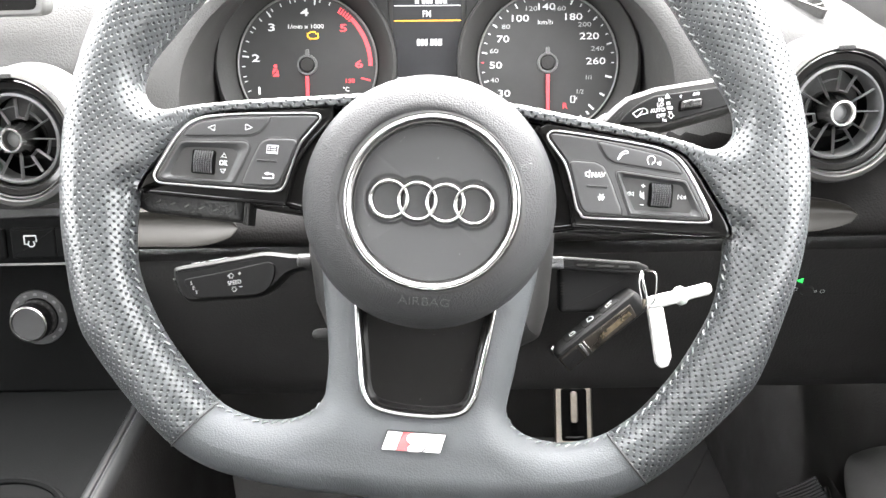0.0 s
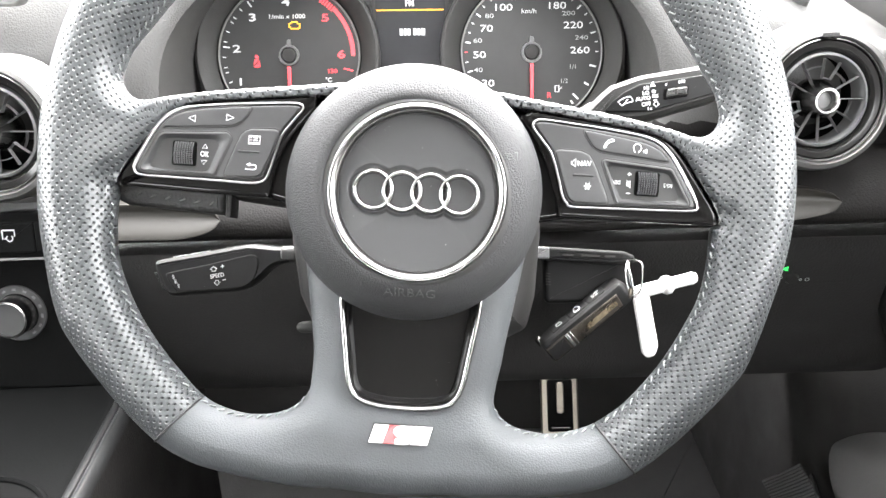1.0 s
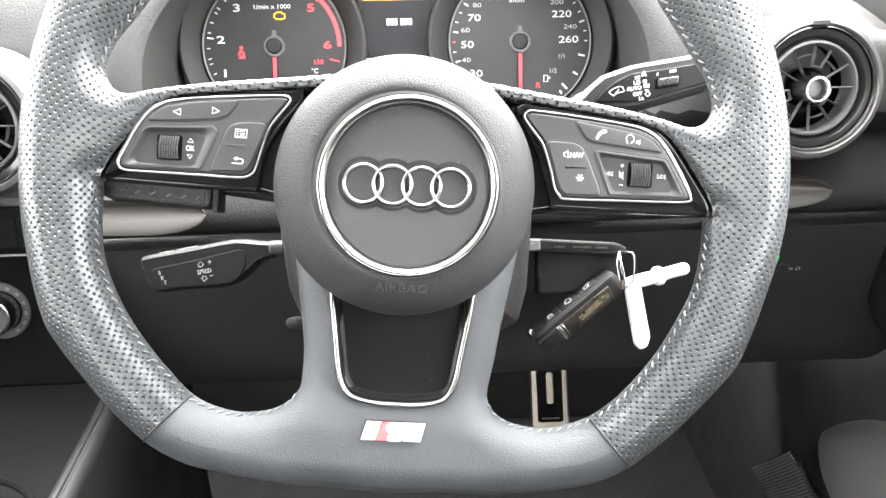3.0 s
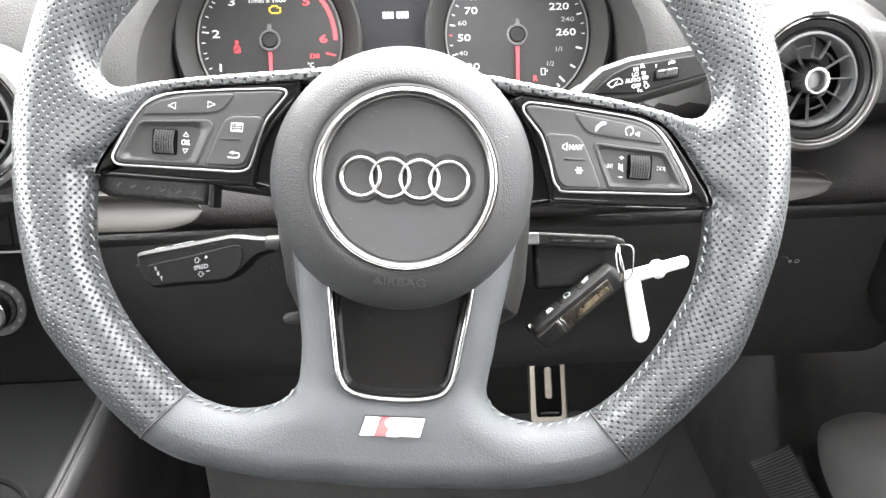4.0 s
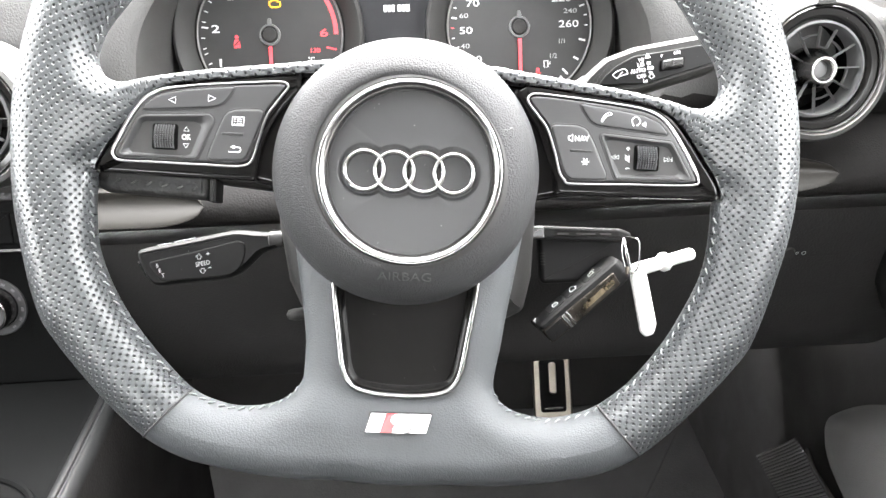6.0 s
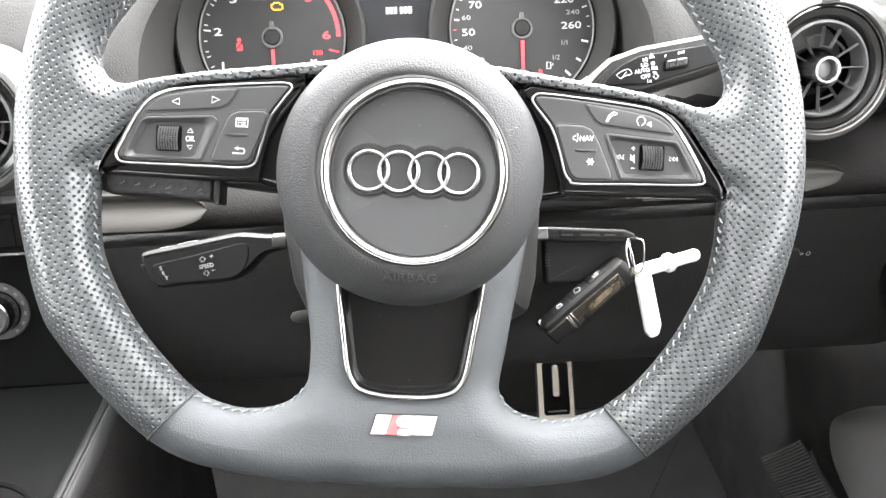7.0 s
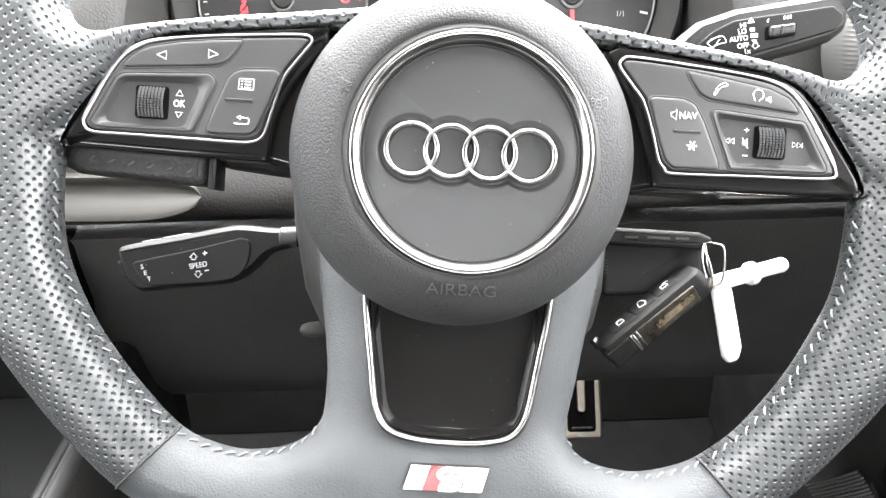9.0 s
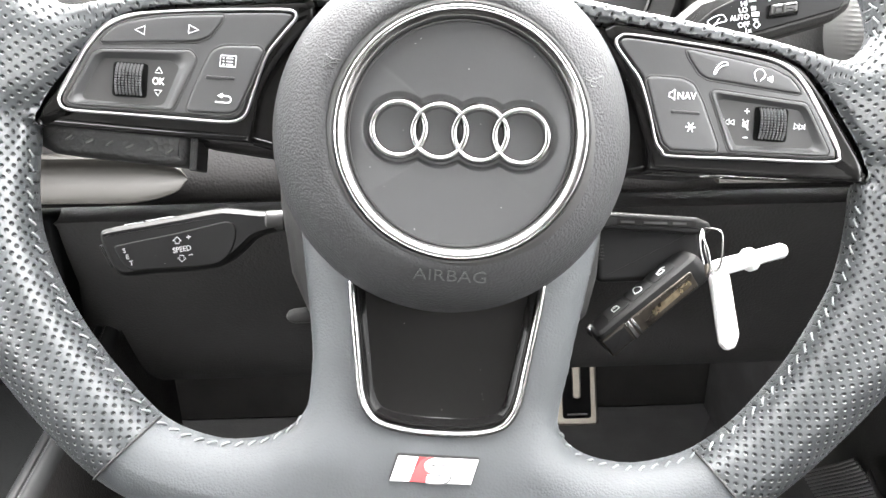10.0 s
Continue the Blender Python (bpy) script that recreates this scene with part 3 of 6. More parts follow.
def rim_grip():
    cell = 0.0010
    gx, gy = np.meshgrid(np.arange(-0.206, 0.206, cell), np.arange(-0.142, 0.21, cell))
    outer = set_over(np.vstack((OUTER, mirrored(OUTER)[::-1])))
    top = set_over(np.vstack((TOP_EDGE, mirrored(TOP_EDGE)[::-1])))
    low_r, low_l = set_over(LOW_EDGE), set_over(mirrored(LOW_EDGE))
    low_r[0], low_l[0] = PANEL_EDGE[-1], mirrored(PANEL_EDGE)[-1]
    low = np.vstack((PANEL_EDGE, low_r, low_l[::-1], mirrored(PANEL_EDGE)[::-1]))
    ins = inside_of(gx, gy, outer) & ~inside_of(gx, gy, top) & ~inside_of(gx, gy, low)
    e_out = segment_distance(gx, gy, outer)
    e_in = nearest(segment_distance(gx, gy, top), segment_distance(gx, gy, low_r, False), segment_distance(gx, gy, low_l, False))
    panel = nearest(segment_distance(gx, gy, PANEL_EDGE, False), segment_distance(gx, gy, mirrored(PANEL_EDGE), False))
    ang = np.degrees(np.arctan2(np.abs(gx + 0.0028), -gy))
    R = 0.0168

    def sheet(x, y, d):
        a = np.arctan2(x, -y)
        ro = monotone(OUT_A, OUT_R, np.abs(np.degrees(a)))
        rho = np.clip(ro - np.hypot(x, y), 0, 1)

        def bow(t):
            return np.where(t < R, R * np.arccos(np.clip(1 - t / R, -1, 1)) - t, R * (math.pi / 2 - 1))
        u, v = a * 0.172 + 2, rho + bow(rho) - bow(e_in[0])
        f = np.clip((0.140 - np.abs(x)) / 0.022, 0, 1) * ((y > 0.030) & (y < 0.075))
        f = f * f * (3 - 2 * f)
        return u + f * (np.sign(x) * (0.318 + 0.14 - np.abs(x)) + 2 - u), v + f * (0.0965 - y - 0.11 * (0.14 - np.abs(x)) - v)
    return swell("rim_grip", gx, gy, ins, nearest(e_out, e_in), panel, ang > A_SEAM - 0.2, R, lambda x, y: 0 * x, M_PERF, "grey perforated leather grip", sheet)


grip = rim_grip()
TRIM = [(0.0345, -0.040), (0.0333, -0.0545), (0.0300, -0.0765), (0.0276, -0.0905), (0.0244, -0.0970), (0.0195, -0.1002), (0.0105, -0.1020), (0.0, -0.1024)]
OPENING = [(0.0905, -0.1098), (0.0760, -0.1132), (0.0615, -0.1118), (0.0520, -0.1075), (0.0468, -0.1012), (0.0458, -0.0935), (0.0478, -0.0720), (0.0520, -0.0450), (0.0540, -0.0320), (0.0550, -0.0200), (0.0500, -0.0120), (0.030, -0.010)]


def lower_spoke():
    """The smooth leather bottom of the rim with its two legs."""
    outer = OUTER[:59]
    back = polar(IN_A, IN_R, np.array([58, 52, 47, 43.5]))
    half = np.vstack((outer, spline([*back, *OPENING], 8)))
    poly = set_over(np.vstack((half, mirrored(half)[::-1])))
    cell = 0.0009
    gx, gy = np.meshgrid(np.arange(-0.128, 0.1281, cell), np.arange(-0.153, -0.0085, cell))
    edge = segment_distance(gx, gy, poly)
    ins = inside_of(gx, gy, poly)
    ang = np.degrees(np.arctan2(np.abs(gx + 0.0028), -gy))
    trim = np.array([*TRIM, *[(-a, b) for a, b in TRIM[::-1]]])

    def extra(x, y):
        g = np.clip((y + 0.118) / 0.028, 0, 1) * np.clip((0.085 - np.abs(x)) / 0.035, 0, 1)
        lift = -0.0060 * g * g * (3 - 2 * g)
        pocket = np.where(inside_of(x, y, trim), -0.010, 0.0)
        return lift + pocket
    far = (np.full(gx.shape, 1.0), 0 * gx, 0 * gx)
    return swell("lower_spoke", gx, gy, ins, edge, far, (ang < A_SEAM + 0.3) | (np.hypot(gx, gy) < 0.125), 0.0168, extra, M_LEATHER, "smooth grey leather lower spoke")


spoke = lower_spoke()


def cushion(d, R=0.0168):
    q = max(0.0, 1 - d / R)
    return WC + HF * math.sqrt(max(0.0, 1 - q * q)), (HF / R) * q / math.sqrt(max(1 - q * q, 1e-3))


# seams between the perforated grip and the smooth bottom
R_A, R_B = (float(monotone(ta, tr, A_SEAM)) for ta, tr in ((IN_A, IN_R), (OUT_A, OUT_R)))
for s in (1, -1):
    pts = []
    for i in range(25):
        f = i / 24
        r = R_A + (R_B - R_A) * (0.5 - 0.5 * math.cos(math.pi * f))
        w, _ = cushion(min(r - R_A, R_B - r) * 1.02, 0.0168)
        pts.append((s * r * math.sin(radians(A_SEAM)) - 0.0028, -r * math.cos(radians(A_SEAM)), w + 0.0005))
    tube("seam", pts, 0.0006, 0.0005, M_SEAM, wheel, up=(math.cos(radians(A_SEAM)), s * math.sin(radians(A_SEAM)), 0), n=8)

# stitches along the inner edges of the leather
st = tube("stitch", spline([(-0.0018, 0, -0.0002), (-0.0012, 0, 0.0002), (0.0012, 0, 0.0002), (0.0018, 0, -0.0002)], 3), 0.00046, 0.00040, M_THREAD, grip, n=6)
st_mesh = st.data
st_dark = st_mesh.copy()
st_dark.materials[0] = M_THREAD_DARK
bpy.data.objects.remove(st)


def stitch(p, along, out, parent, skew=28, dark=False):
    z = Vector(out).normalized()
    x = Vector(along)
    x = (x - z * x.dot(z)).normalized()
    m = Matrix((x, z.cross(x), z)).transposed().to_4x4()
    m.translation = p
    ob = new("stitch", st_dark if dark else st_mesh)
    ob.parent = parent
    ob.matrix_basis = m @ pose(0, 0, 0, 0, 0, skew + random.uniform(-8, 8))


def stitch_edge(curve, inward, parent, gap=0.0047, theta=15, skew=50):
    """A row of stitches over a rounded edge; inward: 1 or -1, the side on which the leather lies."""
    run = gap * 0.6
    c, s = math.cos(radians(theta)), math.sin(radians(theta))
    for a, b in zip(curve[:-1], curve[1:]):
        run += float(np.linalg.norm(b - a))
        if run < gap:
            continue
        run = 0.0
        t = (b - a) / np.linalg.norm(b - a)
        n = np.array((-t[1], t[0])) * inward
        p = b + n * (0.0168 * (1 - c) - 0.0002)
        stitch((p[0], p[1], WC + 0.0165 * s + random.uniform(-0.0003, 0.0003)), (t[0], t[1], 0), (-c * n[0], -c * n[1], s), parent, skew)


SK = 44
fine = lambda c: np.column_stack([np.interp(np.linspace(0, len(c) - 1, len(c) * 6), np.arange(len(c)), c[:, i]) for i in (0, 1)])
low_run = np.array([p for p in LOW_EDGE if p[1] < -0.012 and math.degrees(math.atan2(p[0], -p[1])) > A_SEAM + 0.5])
stitch_edge(fine(set_over(low_run)), 1, grip, skew=SK)
stitch_edge(fine(set_over(mirrored(low_run))), -1, grip, skew=SK)
up_edge = TOP_EDGE[68:124]
stitch_edge(fine(set_over(up_edge)), -1, grip, skew=SK)
stitch_edge(fine(set_over(mirrored(up_edge))), 1, grip, skew=SK)
low_open = spline([(0.0978, -0.1062), *OPENING[:5]], 12)
stitch_edge(fine(set_over(low_open)), 1, spoke, skew=SK)
stitch_edge(fine(set_over(mirrored(low_open))), -1, spoke, skew=SK)

# the leather behind the button panels
for s in (1, -1):
    if s < 0:
        out = rounded([(s * x, y) for x, y in ((0.155, 0.02), (0.155, -0.010), (0.148, -0.0130), (0.0985, -0.0150), (0.0985, 0.03), (0.14, 0.03))], 0.004)
        back = prism("spoke_back", out, soft_layers(-0.066, -0.0400, 0.0035, 5), M_LEATHER_DARK, wheel, "dark grained leather behind the buttons")
        for i in range(6):
            x = 0.143 - 0.0075 * i
            stitch(Vector((s * x, -0.0072 - 0.0005 * i, -0.0402)), Vector((s, -0.1, 0)), Vector((0, -0.5, 1)), back, dark=True)
        box("clip", (-0.0985, -0.0160, -0.058), (-0.0955, 0.0, -0.0415), M_SHROUD, wheel, r=0.0008)
    prism("spoke_core", rounded([(s * x, y) for x, y in ((0.100, 0.044), (0.100, -0.006), (0.03, -0.012 if s < 0 else -0.006), (0.03, 0.052))], 0.004), soft_layers(-0.075, -0.048, 0.004), M_RAIL, wheel)

# ---- airbag cover ----
cover = lathe("airbag_cover", [(0.0340, 0.0010), (0.0385, 0.0030), (0.0412, 0.0072), (0.0430, 0.0078), (0.0455, 0.0068), (0.0500, 0.0040), (0.0540, 0.0002), (0.0575, -0.0050),
                               (0.0603, -0.0110), (0.0622, -0.0180), (0.0630, -0.0260), (0.0628, -0.0360), (0.0615, -0.0600)], M_AIRBAG, wheel, "grained grey airbag cover", seg=128, sharp=0)
cover.data.transform(Matrix.Translation((-0.0024, 0.0015, 0)))
cover.matrix_basis = Matrix.Translation((0.0004, 0.0005, 0))
lathe("chrome_ring", [(0.0366, 0.0044), (0.0369, 0.0062), (0.0376, 0.0072), (0.0388, 0.0084), (0.0398, 0.0088), (0.0405, 0.0085), (0.0409, 0.0076), (0.0410, 0.0050)], M_CHROME, cover, "brushed chrome ring", seg=128, sharp=0)
lathe("inner_ring_line", [(0.0359, 0.0042), (0.0360, 0.0052), (0.0365, 0.0052), (0.0367, 0.0042)], M_SEAM, cover, seg=96)
lathe("outer_ring_line", [(0.0408, 0.0060), (0.0410, 0.0081), (0.0415, 0.0081), (0.0440, 0.0060)], M_SEAM, cover, seg=96)
EC, ER = (-0.0197, -0.00655, 0.00655, 0.0197), 0.0118
xs = np.linspace(EC[0] - ER, EC[3] + ER, 121)
ys = np.array([max(math.sqrt(max(ER * ER - (x - c) ** 2, 0)) for c in EC) for x in xs])
scallop = np.vstack((np.column_stack((xs, ys)), np.column_stack((xs, -ys))[::-1][1:-1]))
scallop = scallop[::-1]
scallop = scallop + (-0.0004, 0.0002)
spoke_dir = scallop / np.linalg.norm(scallop, axis=1, keepdims=True)
lip, rim_c = inset(scallop, -0.0004), spoke_dir * 0.0368
loft("center_disc", [(rim_c, 0.0042), (lip * 0.4 + rim_c * 0.6, 0.0049), (lip * 0.8 + rim_c * 0.2, 0.0053), (lip, 0.0054), (scallop, 0.0053), (inset(scallop, 0.0010), 0.0038), (inset(scallop, 0.0013), 0.0036), (inset(scallop, 0.0016), 0.0036), (scallop * (0.7, 0.3), 0.0036)],
     M_DISC, cover, "satin dark grey disc with a sunken emblem bed")
for c in EC:
    lathe("emblem_ring", [(0.0073, 0.0034), (0.0074, 0.0052), (0.0077, 0.0062), (0.0082, 0.0067), (0.0088, 0.0068), (0.0093, 0.0064), (0.0097, 0.0054), (0.0098, 0.0034)], M_CHROME, cover,
          "chrome emblem ring", seg=72, sharp=0).matrix_basis = Matrix.Translation((c - 0.0004, 0.0002, 0.0001 * EC.index(c)))


def drape(ob, m):
    """Lays flat relief on the curved airbag cover."""
    skin = BVHTree.FromPolygons([v.co for v in cover.data.vertices], [tuple(p.vertices) for p in cover.data.polygons])
    ob.matrix_basis = Matrix.Identity(4)
    ob.data.transform(m)
    for v in ob.data.vertices:
        hit = skin.ray_cast(Vector((v.co.x, v.co.y, 0.05)), Vector((0, 0, -1)))[0]
        if hit is not None:
            v.co.z += hit.z


drape(letters("AIRBAG", 0.0056, M_EMBOSS, Matrix.Identity(4), cover, thick=0.0005, bold=-0.00005, label="embossed lettering", squeeze=1.25), pose(-0.0004, -0.0462, 0.0001))
for s in (1, -1):
    m = pose(s * 0.0418 - 0.0004, 0.0198, 0.0001, 0, 0, -3)
    bell = spline([(-0.0030 * s, 0.0005), (-0.0006 * s, 0.0006), (0.0014 * s, 0.0010), (0.0030 * s, 0.0021), (0.0031 * s, -0.0021), (0.0014 * s, -0.0010), (-0.0006 * s, -0.0005), (-0.0030 * s, -0.0004)], 3)
    drape(stroke(bell, 0.00022, M_LETTER, 0.0, cover, "horn_symbol", closed=True), m)
    drape(stroke(arc(-0.0002 * s, -0.0009, 0.0013, 0, 360, 12)[:-1], 0.00022, M_LETTER, 0.0, cover, "horn_symbol", closed=True), m)

# ---- lower gloss insert with chrome trim ----
loop = spline([*TRIM, *[(-x, y) for x, y in TRIM[::-1][1:]]], 8)
insert = prism("gloss_insert", np.vstack((loop, [(-0.03, -0.036), (0.03, -0.036)])), [(0, -0.034), (0.0012, -0.0165), (0.0020, -0.0160), (0.0030, -0.0172), (0.0042, -0.0205)], M_GLOSS, wheel,
               "piano black insert in the lower spoke", bend=lambda x, y: -0.10 * max(0.0, y + 0.098))
tube("chrome_trim", [(x, y, -0.0158 - 0.10 * max(0.0, y + 0.098)) for x, y in loop], 0.0014, 0.0016, M_CHROME, insert, "chrome edging", n=12)
inner = [(0.0215, -0.058), (0.0192, -0.080), (0.0165, -0.0868), (0.011, -0.0885), (0.0, -0.0888)]
stroke(spline([*inner, *[(-x, y) for x, y in inner[::-1][1:]]], 6), 0.0004, M_GLOSS, -0.0214, insert, "recess_edge", m=pose(0, 0, -0.0095, -5.7, 0, 0))

# ---- badge ----
badge = prism("badge", rounded([(-0.0142 * 0.97, -0.1100), (0.0158 * 0.97, -0.1098), (0.0134 * 0.97, -0.1192), (-0.0166 * 0.97, -0.1196)], 0.0006), soft_layers(-0.020, -0.0128, 0.0004), M_BLACK, wheel, "black-framed badge with red field")


def bar(name, pts, mat, z, parent, h=0.0003, r=0.0):
    p = rounded(pts, r, 3) if r else np.array(pts, float)
    return prism(name, p, [(0, z - h), (0, z)], mat, parent)


bar("white_field", [(-0.0131, -0.1103), (-0.0062, -0.1103), (-0.0089, -0.1191), (-0.0156, -0.1192)], M_BADGE_WHITE, -0.0123, badge)
bar("red_field", [(-0.0060, -0.1103), (-0.0008, -0.1102), (-0.0024, -0.1191), (-0.0087, -0.1191)], M_BADGE_RED, -0.0123, badge)
bar("silver_field", [(-0.0006, -0.1102), (0.0148, -0.1101), (0.0126, -0.1189), (-0.0022, -0.1191)], M_BADGE_WHITE, -0.0123, badge)
stroke(spline([(0.0052, -0.1124), (0.0036, -0.1114), (-0.0008, -0.1114), (-0.0028, -0.1129), (-0.0012, -0.1146), (0.0034, -0.1150), (0.0040, -0.1168), (0.0020, -0.1180), (-0.0030, -0.1180)], 5), 0.0011, M_BADGE_WHITE, -0.0119, badge, "badge_figure")
# wider grey copy set lower: paints the figure's shadow line
stroke(spline([(0.0055, -0.1126), (0.0037, -0.1116), (-0.0006, -0.1116), (-0.0026, -0.1131), (-0.0010, -0.1148), (0.0036, -0.1152), (0.0043, -0.1170), (0.0022, -0.1182), (-0.0030, -0.1182)], 5), 0.00145, M_CLIP, -0.01212, badge, "badge_figure_edge")
stroke([(0.0000, -0.1136), (0.0046, -0.1137)], 0.0003, M_ICON_DIM, -0.0119, badge, "badge_line")
stroke([(-0.0026, -0.1163), (0.0030, -0.1168)], 0.0003, M_ICON_DIM, -0.0119, badge, "badge_line")

# ---- button panels ----
Z0 = -0.0225


def holed_pad(name, outline, hole, z0, z1, r, mat, parent):
    """A cap with a rounded outer edge and an opening cut through its face."""
    p, h = even(outline, 150), np.array(hole)
    loops = [(p, z0)] + [(inset(p, r * (1 - math.cos(a))), z1 - r + r * math.sin(a)) for a in np.linspace(0, math.pi / 2, 5)]
    n, verts, faces = len(p), [], []
    for q, z in loops:
        verts += [(x, y, z) for x, y in q]
    for k in range(len(loops) - 1):
        faces += [(k * n + i, k * n + (i + 1) % n, (k + 1) * n + (i + 1) % n, (k + 1) * n + i) for i in range(n)]
    t = (len(loops) - 1) * n
    ring = [Vector(v) for v in verts[t:]]
    verts += [(x, y, z1) for x, y in h]
    for a, b, c in tessellate_polygon([ring, [Vector(v) for v in verts[t + n:]]]):
        va, vb, vc = (np.array(verts[t + q][:2]) for q in (a, b, c))
        up = (vb[0] - va[0]) * (vc[1] - va[1]) - (vb[1] - va[1]) * (vc[0] - va[0]) > 0
        faces.append((t + a, t + b, t + c) if up else (t + a, t + c, t + b))
    return build(name, verts, faces, mat, parent, sharp=60)


def button_panel(s, chrome, inner_edge, buttons, label):
    """A gloss panel; one grey cap fills the chrome frame, the other buttons sit in it behind thin dark grooves."""
    rim = spline([(0.1482, -0.0042), (0.1468, 0.0030), (0.1378, 0.0165), (0.1284, 0.0293), (0.1202, 0.0364), (0.1078, 0.0403), (0.0871, 0.0430), (0.0628, 0.0458), (0.0530, 0.0467)], 6)
    rim = np.vstack((rim, spline(inner_edge, 5), [(0.1049, -0.0052)])) * (s, 1)
    p = prism("button_panel", rounded(rim, 0.002), [(0.0005, -0.050), (0, -0.031), (0.0003, -0.0268), (0.0008, -0.0256), (0.0016, -0.0250), (0.0026, -0.0250)], M_GLOSS, wheel, label)
    prism("panel_base", np.array([(0.030, 0.0490), (0.060, 0.0455), (0.100, 0.040), (0.125, 0.025), (0.130, -0.0040), (0.100, -0.0050), (0.074, -0.0056), (0.060, -0.0085), (0.030, -0.0095)]) * (s, 1), soft_layers(-0.055, -0.0315, 0.003), M_GLOSS, p, "gloss black base towards the hub")
    loop = even(spline(np.array(chrome) * (s, 1), 8, True), 150)
    wide = 0.00058 + 0.00055 * np.clip((np.abs(loop[:, 0]) - 0.105) / 0.02, 0, 1) * np.clip((loop[:, 1] - 0.004) / 0.006, 0, 1)
    tube("chrome_frame", [(x, y, -0.0239) for x, y in loop], wide, 0.0009, M_FRAME, p, "thin chrome frame", closed=True, n=10)
    prism("button_bed", loop, [(0.0002, -0.034), (0.0010, -0.0246)], M_SEAM, p)
    hole = next(np.array(q[1]) * (s, 1) for q in buttons if q[0] == "recess")
    holed_pad("button", inset(loop, 0.0013), inset(even(rounded(hole, 0.0030, 6), 96), 0.0004), -0.030, Z0 - 0.0003, 0.0008, M_BUTTON, p)
    for kind, pts, *floor in buttons:
        o = rounded(np.array(pts) * (s, 1), 0.0030, 6)
        groove = even(o, 110)
        tube("groove", [(x, y, Z0 - 0.0003) for x, y in inset(groove, -0.00022)], 0.00036, 0.00022, M_SEAM, p, closed=True, n=6)
        if kind == "recess":
            p0, f0 = even(o, 96), even(rounded(np.array(floor[0]) * (s, 1), 0.0030, 6), 96)
            k = int(np.argmin(np.linalg.norm(f0 - f0.mean(0) - (p0[0] - p0.mean(0)) * 0.75, axis=1)))
            f0 = np.roll(f0, -k, 0)
            mid = lambda g: p0 + (f0 - p0) * g
            lv = [(p0, -0.030), (p0, Z0 - 0.0005), (inset(p0, 0.0003), Z0 + 0.0001), (inset(p0, 0.0008), Z0 + 0.0002), (inset(p0, 0.0013), Z0 + 0.0001)]
            lv += [(mid(g), Z0 + 0.0001 - 0.0024 * h) for g, h in ((0.45, 0.12), (0.6, 0.38), (0.8, 0.75), (0.95, 0.96), (1.05, 1.0), (1.25, 1.0))]
            loft("roller_button", lv, M_BUTTON, p, "dished button round the roller")
        else:
            soft_pad("button", o, -0.030, Z0 + 0.0004, 0.0011, M_BUTTON, p, crown=0.0002)
    return p


def roller(u, v, parent, s):
    """A small knurled thumb wheel standing proud of its slot."""
    prism("roller_slot", rounded([(u - 0.0062, v - 0.0062), (u + 0.0062, v - 0.0062), (u + 0.0062, v + 0.0062), (u - 0.0062, v + 0.0062)], 0.0016), [(0, Z0 - 0.006), (0.0002, Z0 - 0.0017)], M_RUBBER, parent)
    verts, faces = [], []
    nu, nv = 10, 14
    for j in range(nv + 1):
        a = math.pi * (0.12 + 0.76 * j / nv)
        for i in range(nu + 1):
            x = -0.0049 + 0.0098 * i / nu
            verts.append((u + x, v + 0.0058 * -math.cos(a), Z0 - 0.0030 + 0.0036 * math.sin(a)))
    for j in range(nv):
        for i in range(nu):
            a = j * (nu + 1) + i
            faces.append((a, a + 1, a + nu + 2, a + nu + 1))
    w = build("roller", verts, faces, M_RUBBER, parent, "knurled black roller", 0)
    kv, kf = [], []
    for j in range(nv):
        a = math.pi * (0.16 + 0.70 * (j + 0.5) / nv)
        n = Vector((0, -math.cos(a), 0.8 * math.sin(a))).normalized()
        for i in range(8):
            c = Vector((u - 0.0042 + 0.0012 * i, v + 0.0058 * -math.cos(a), Z0 - 0.0030 + 0.0036 * math.sin(a)))
            t = Vector((1, 0, 0))
            b = n.cross(t)
            k = len(kv)
            for dx, dy in ((-1, -1), (1, -1), (1, 1), (-1, 1)):
                kv.append(c + t * dx * 0.00048 + b * dy * 0.00036)
            for dx, dy in ((-1, -1), (1, -1), (1, 1), (-1, 1)):
                kv.append(c + t * dx * 0.00022 + b * dy * 0.00018 + n * 0.00065)
            kf.append((k + 4, k + 5, k + 6, k + 7))
            for e in range(4):
                kf.append((k + e, k + (e + 1) % 4, k + 4 + (e + 1) % 4, k + 4 + e))
    build("knurling", kv, kf, M_KNURL, parent, "", 30)["kind"] = "stuff"


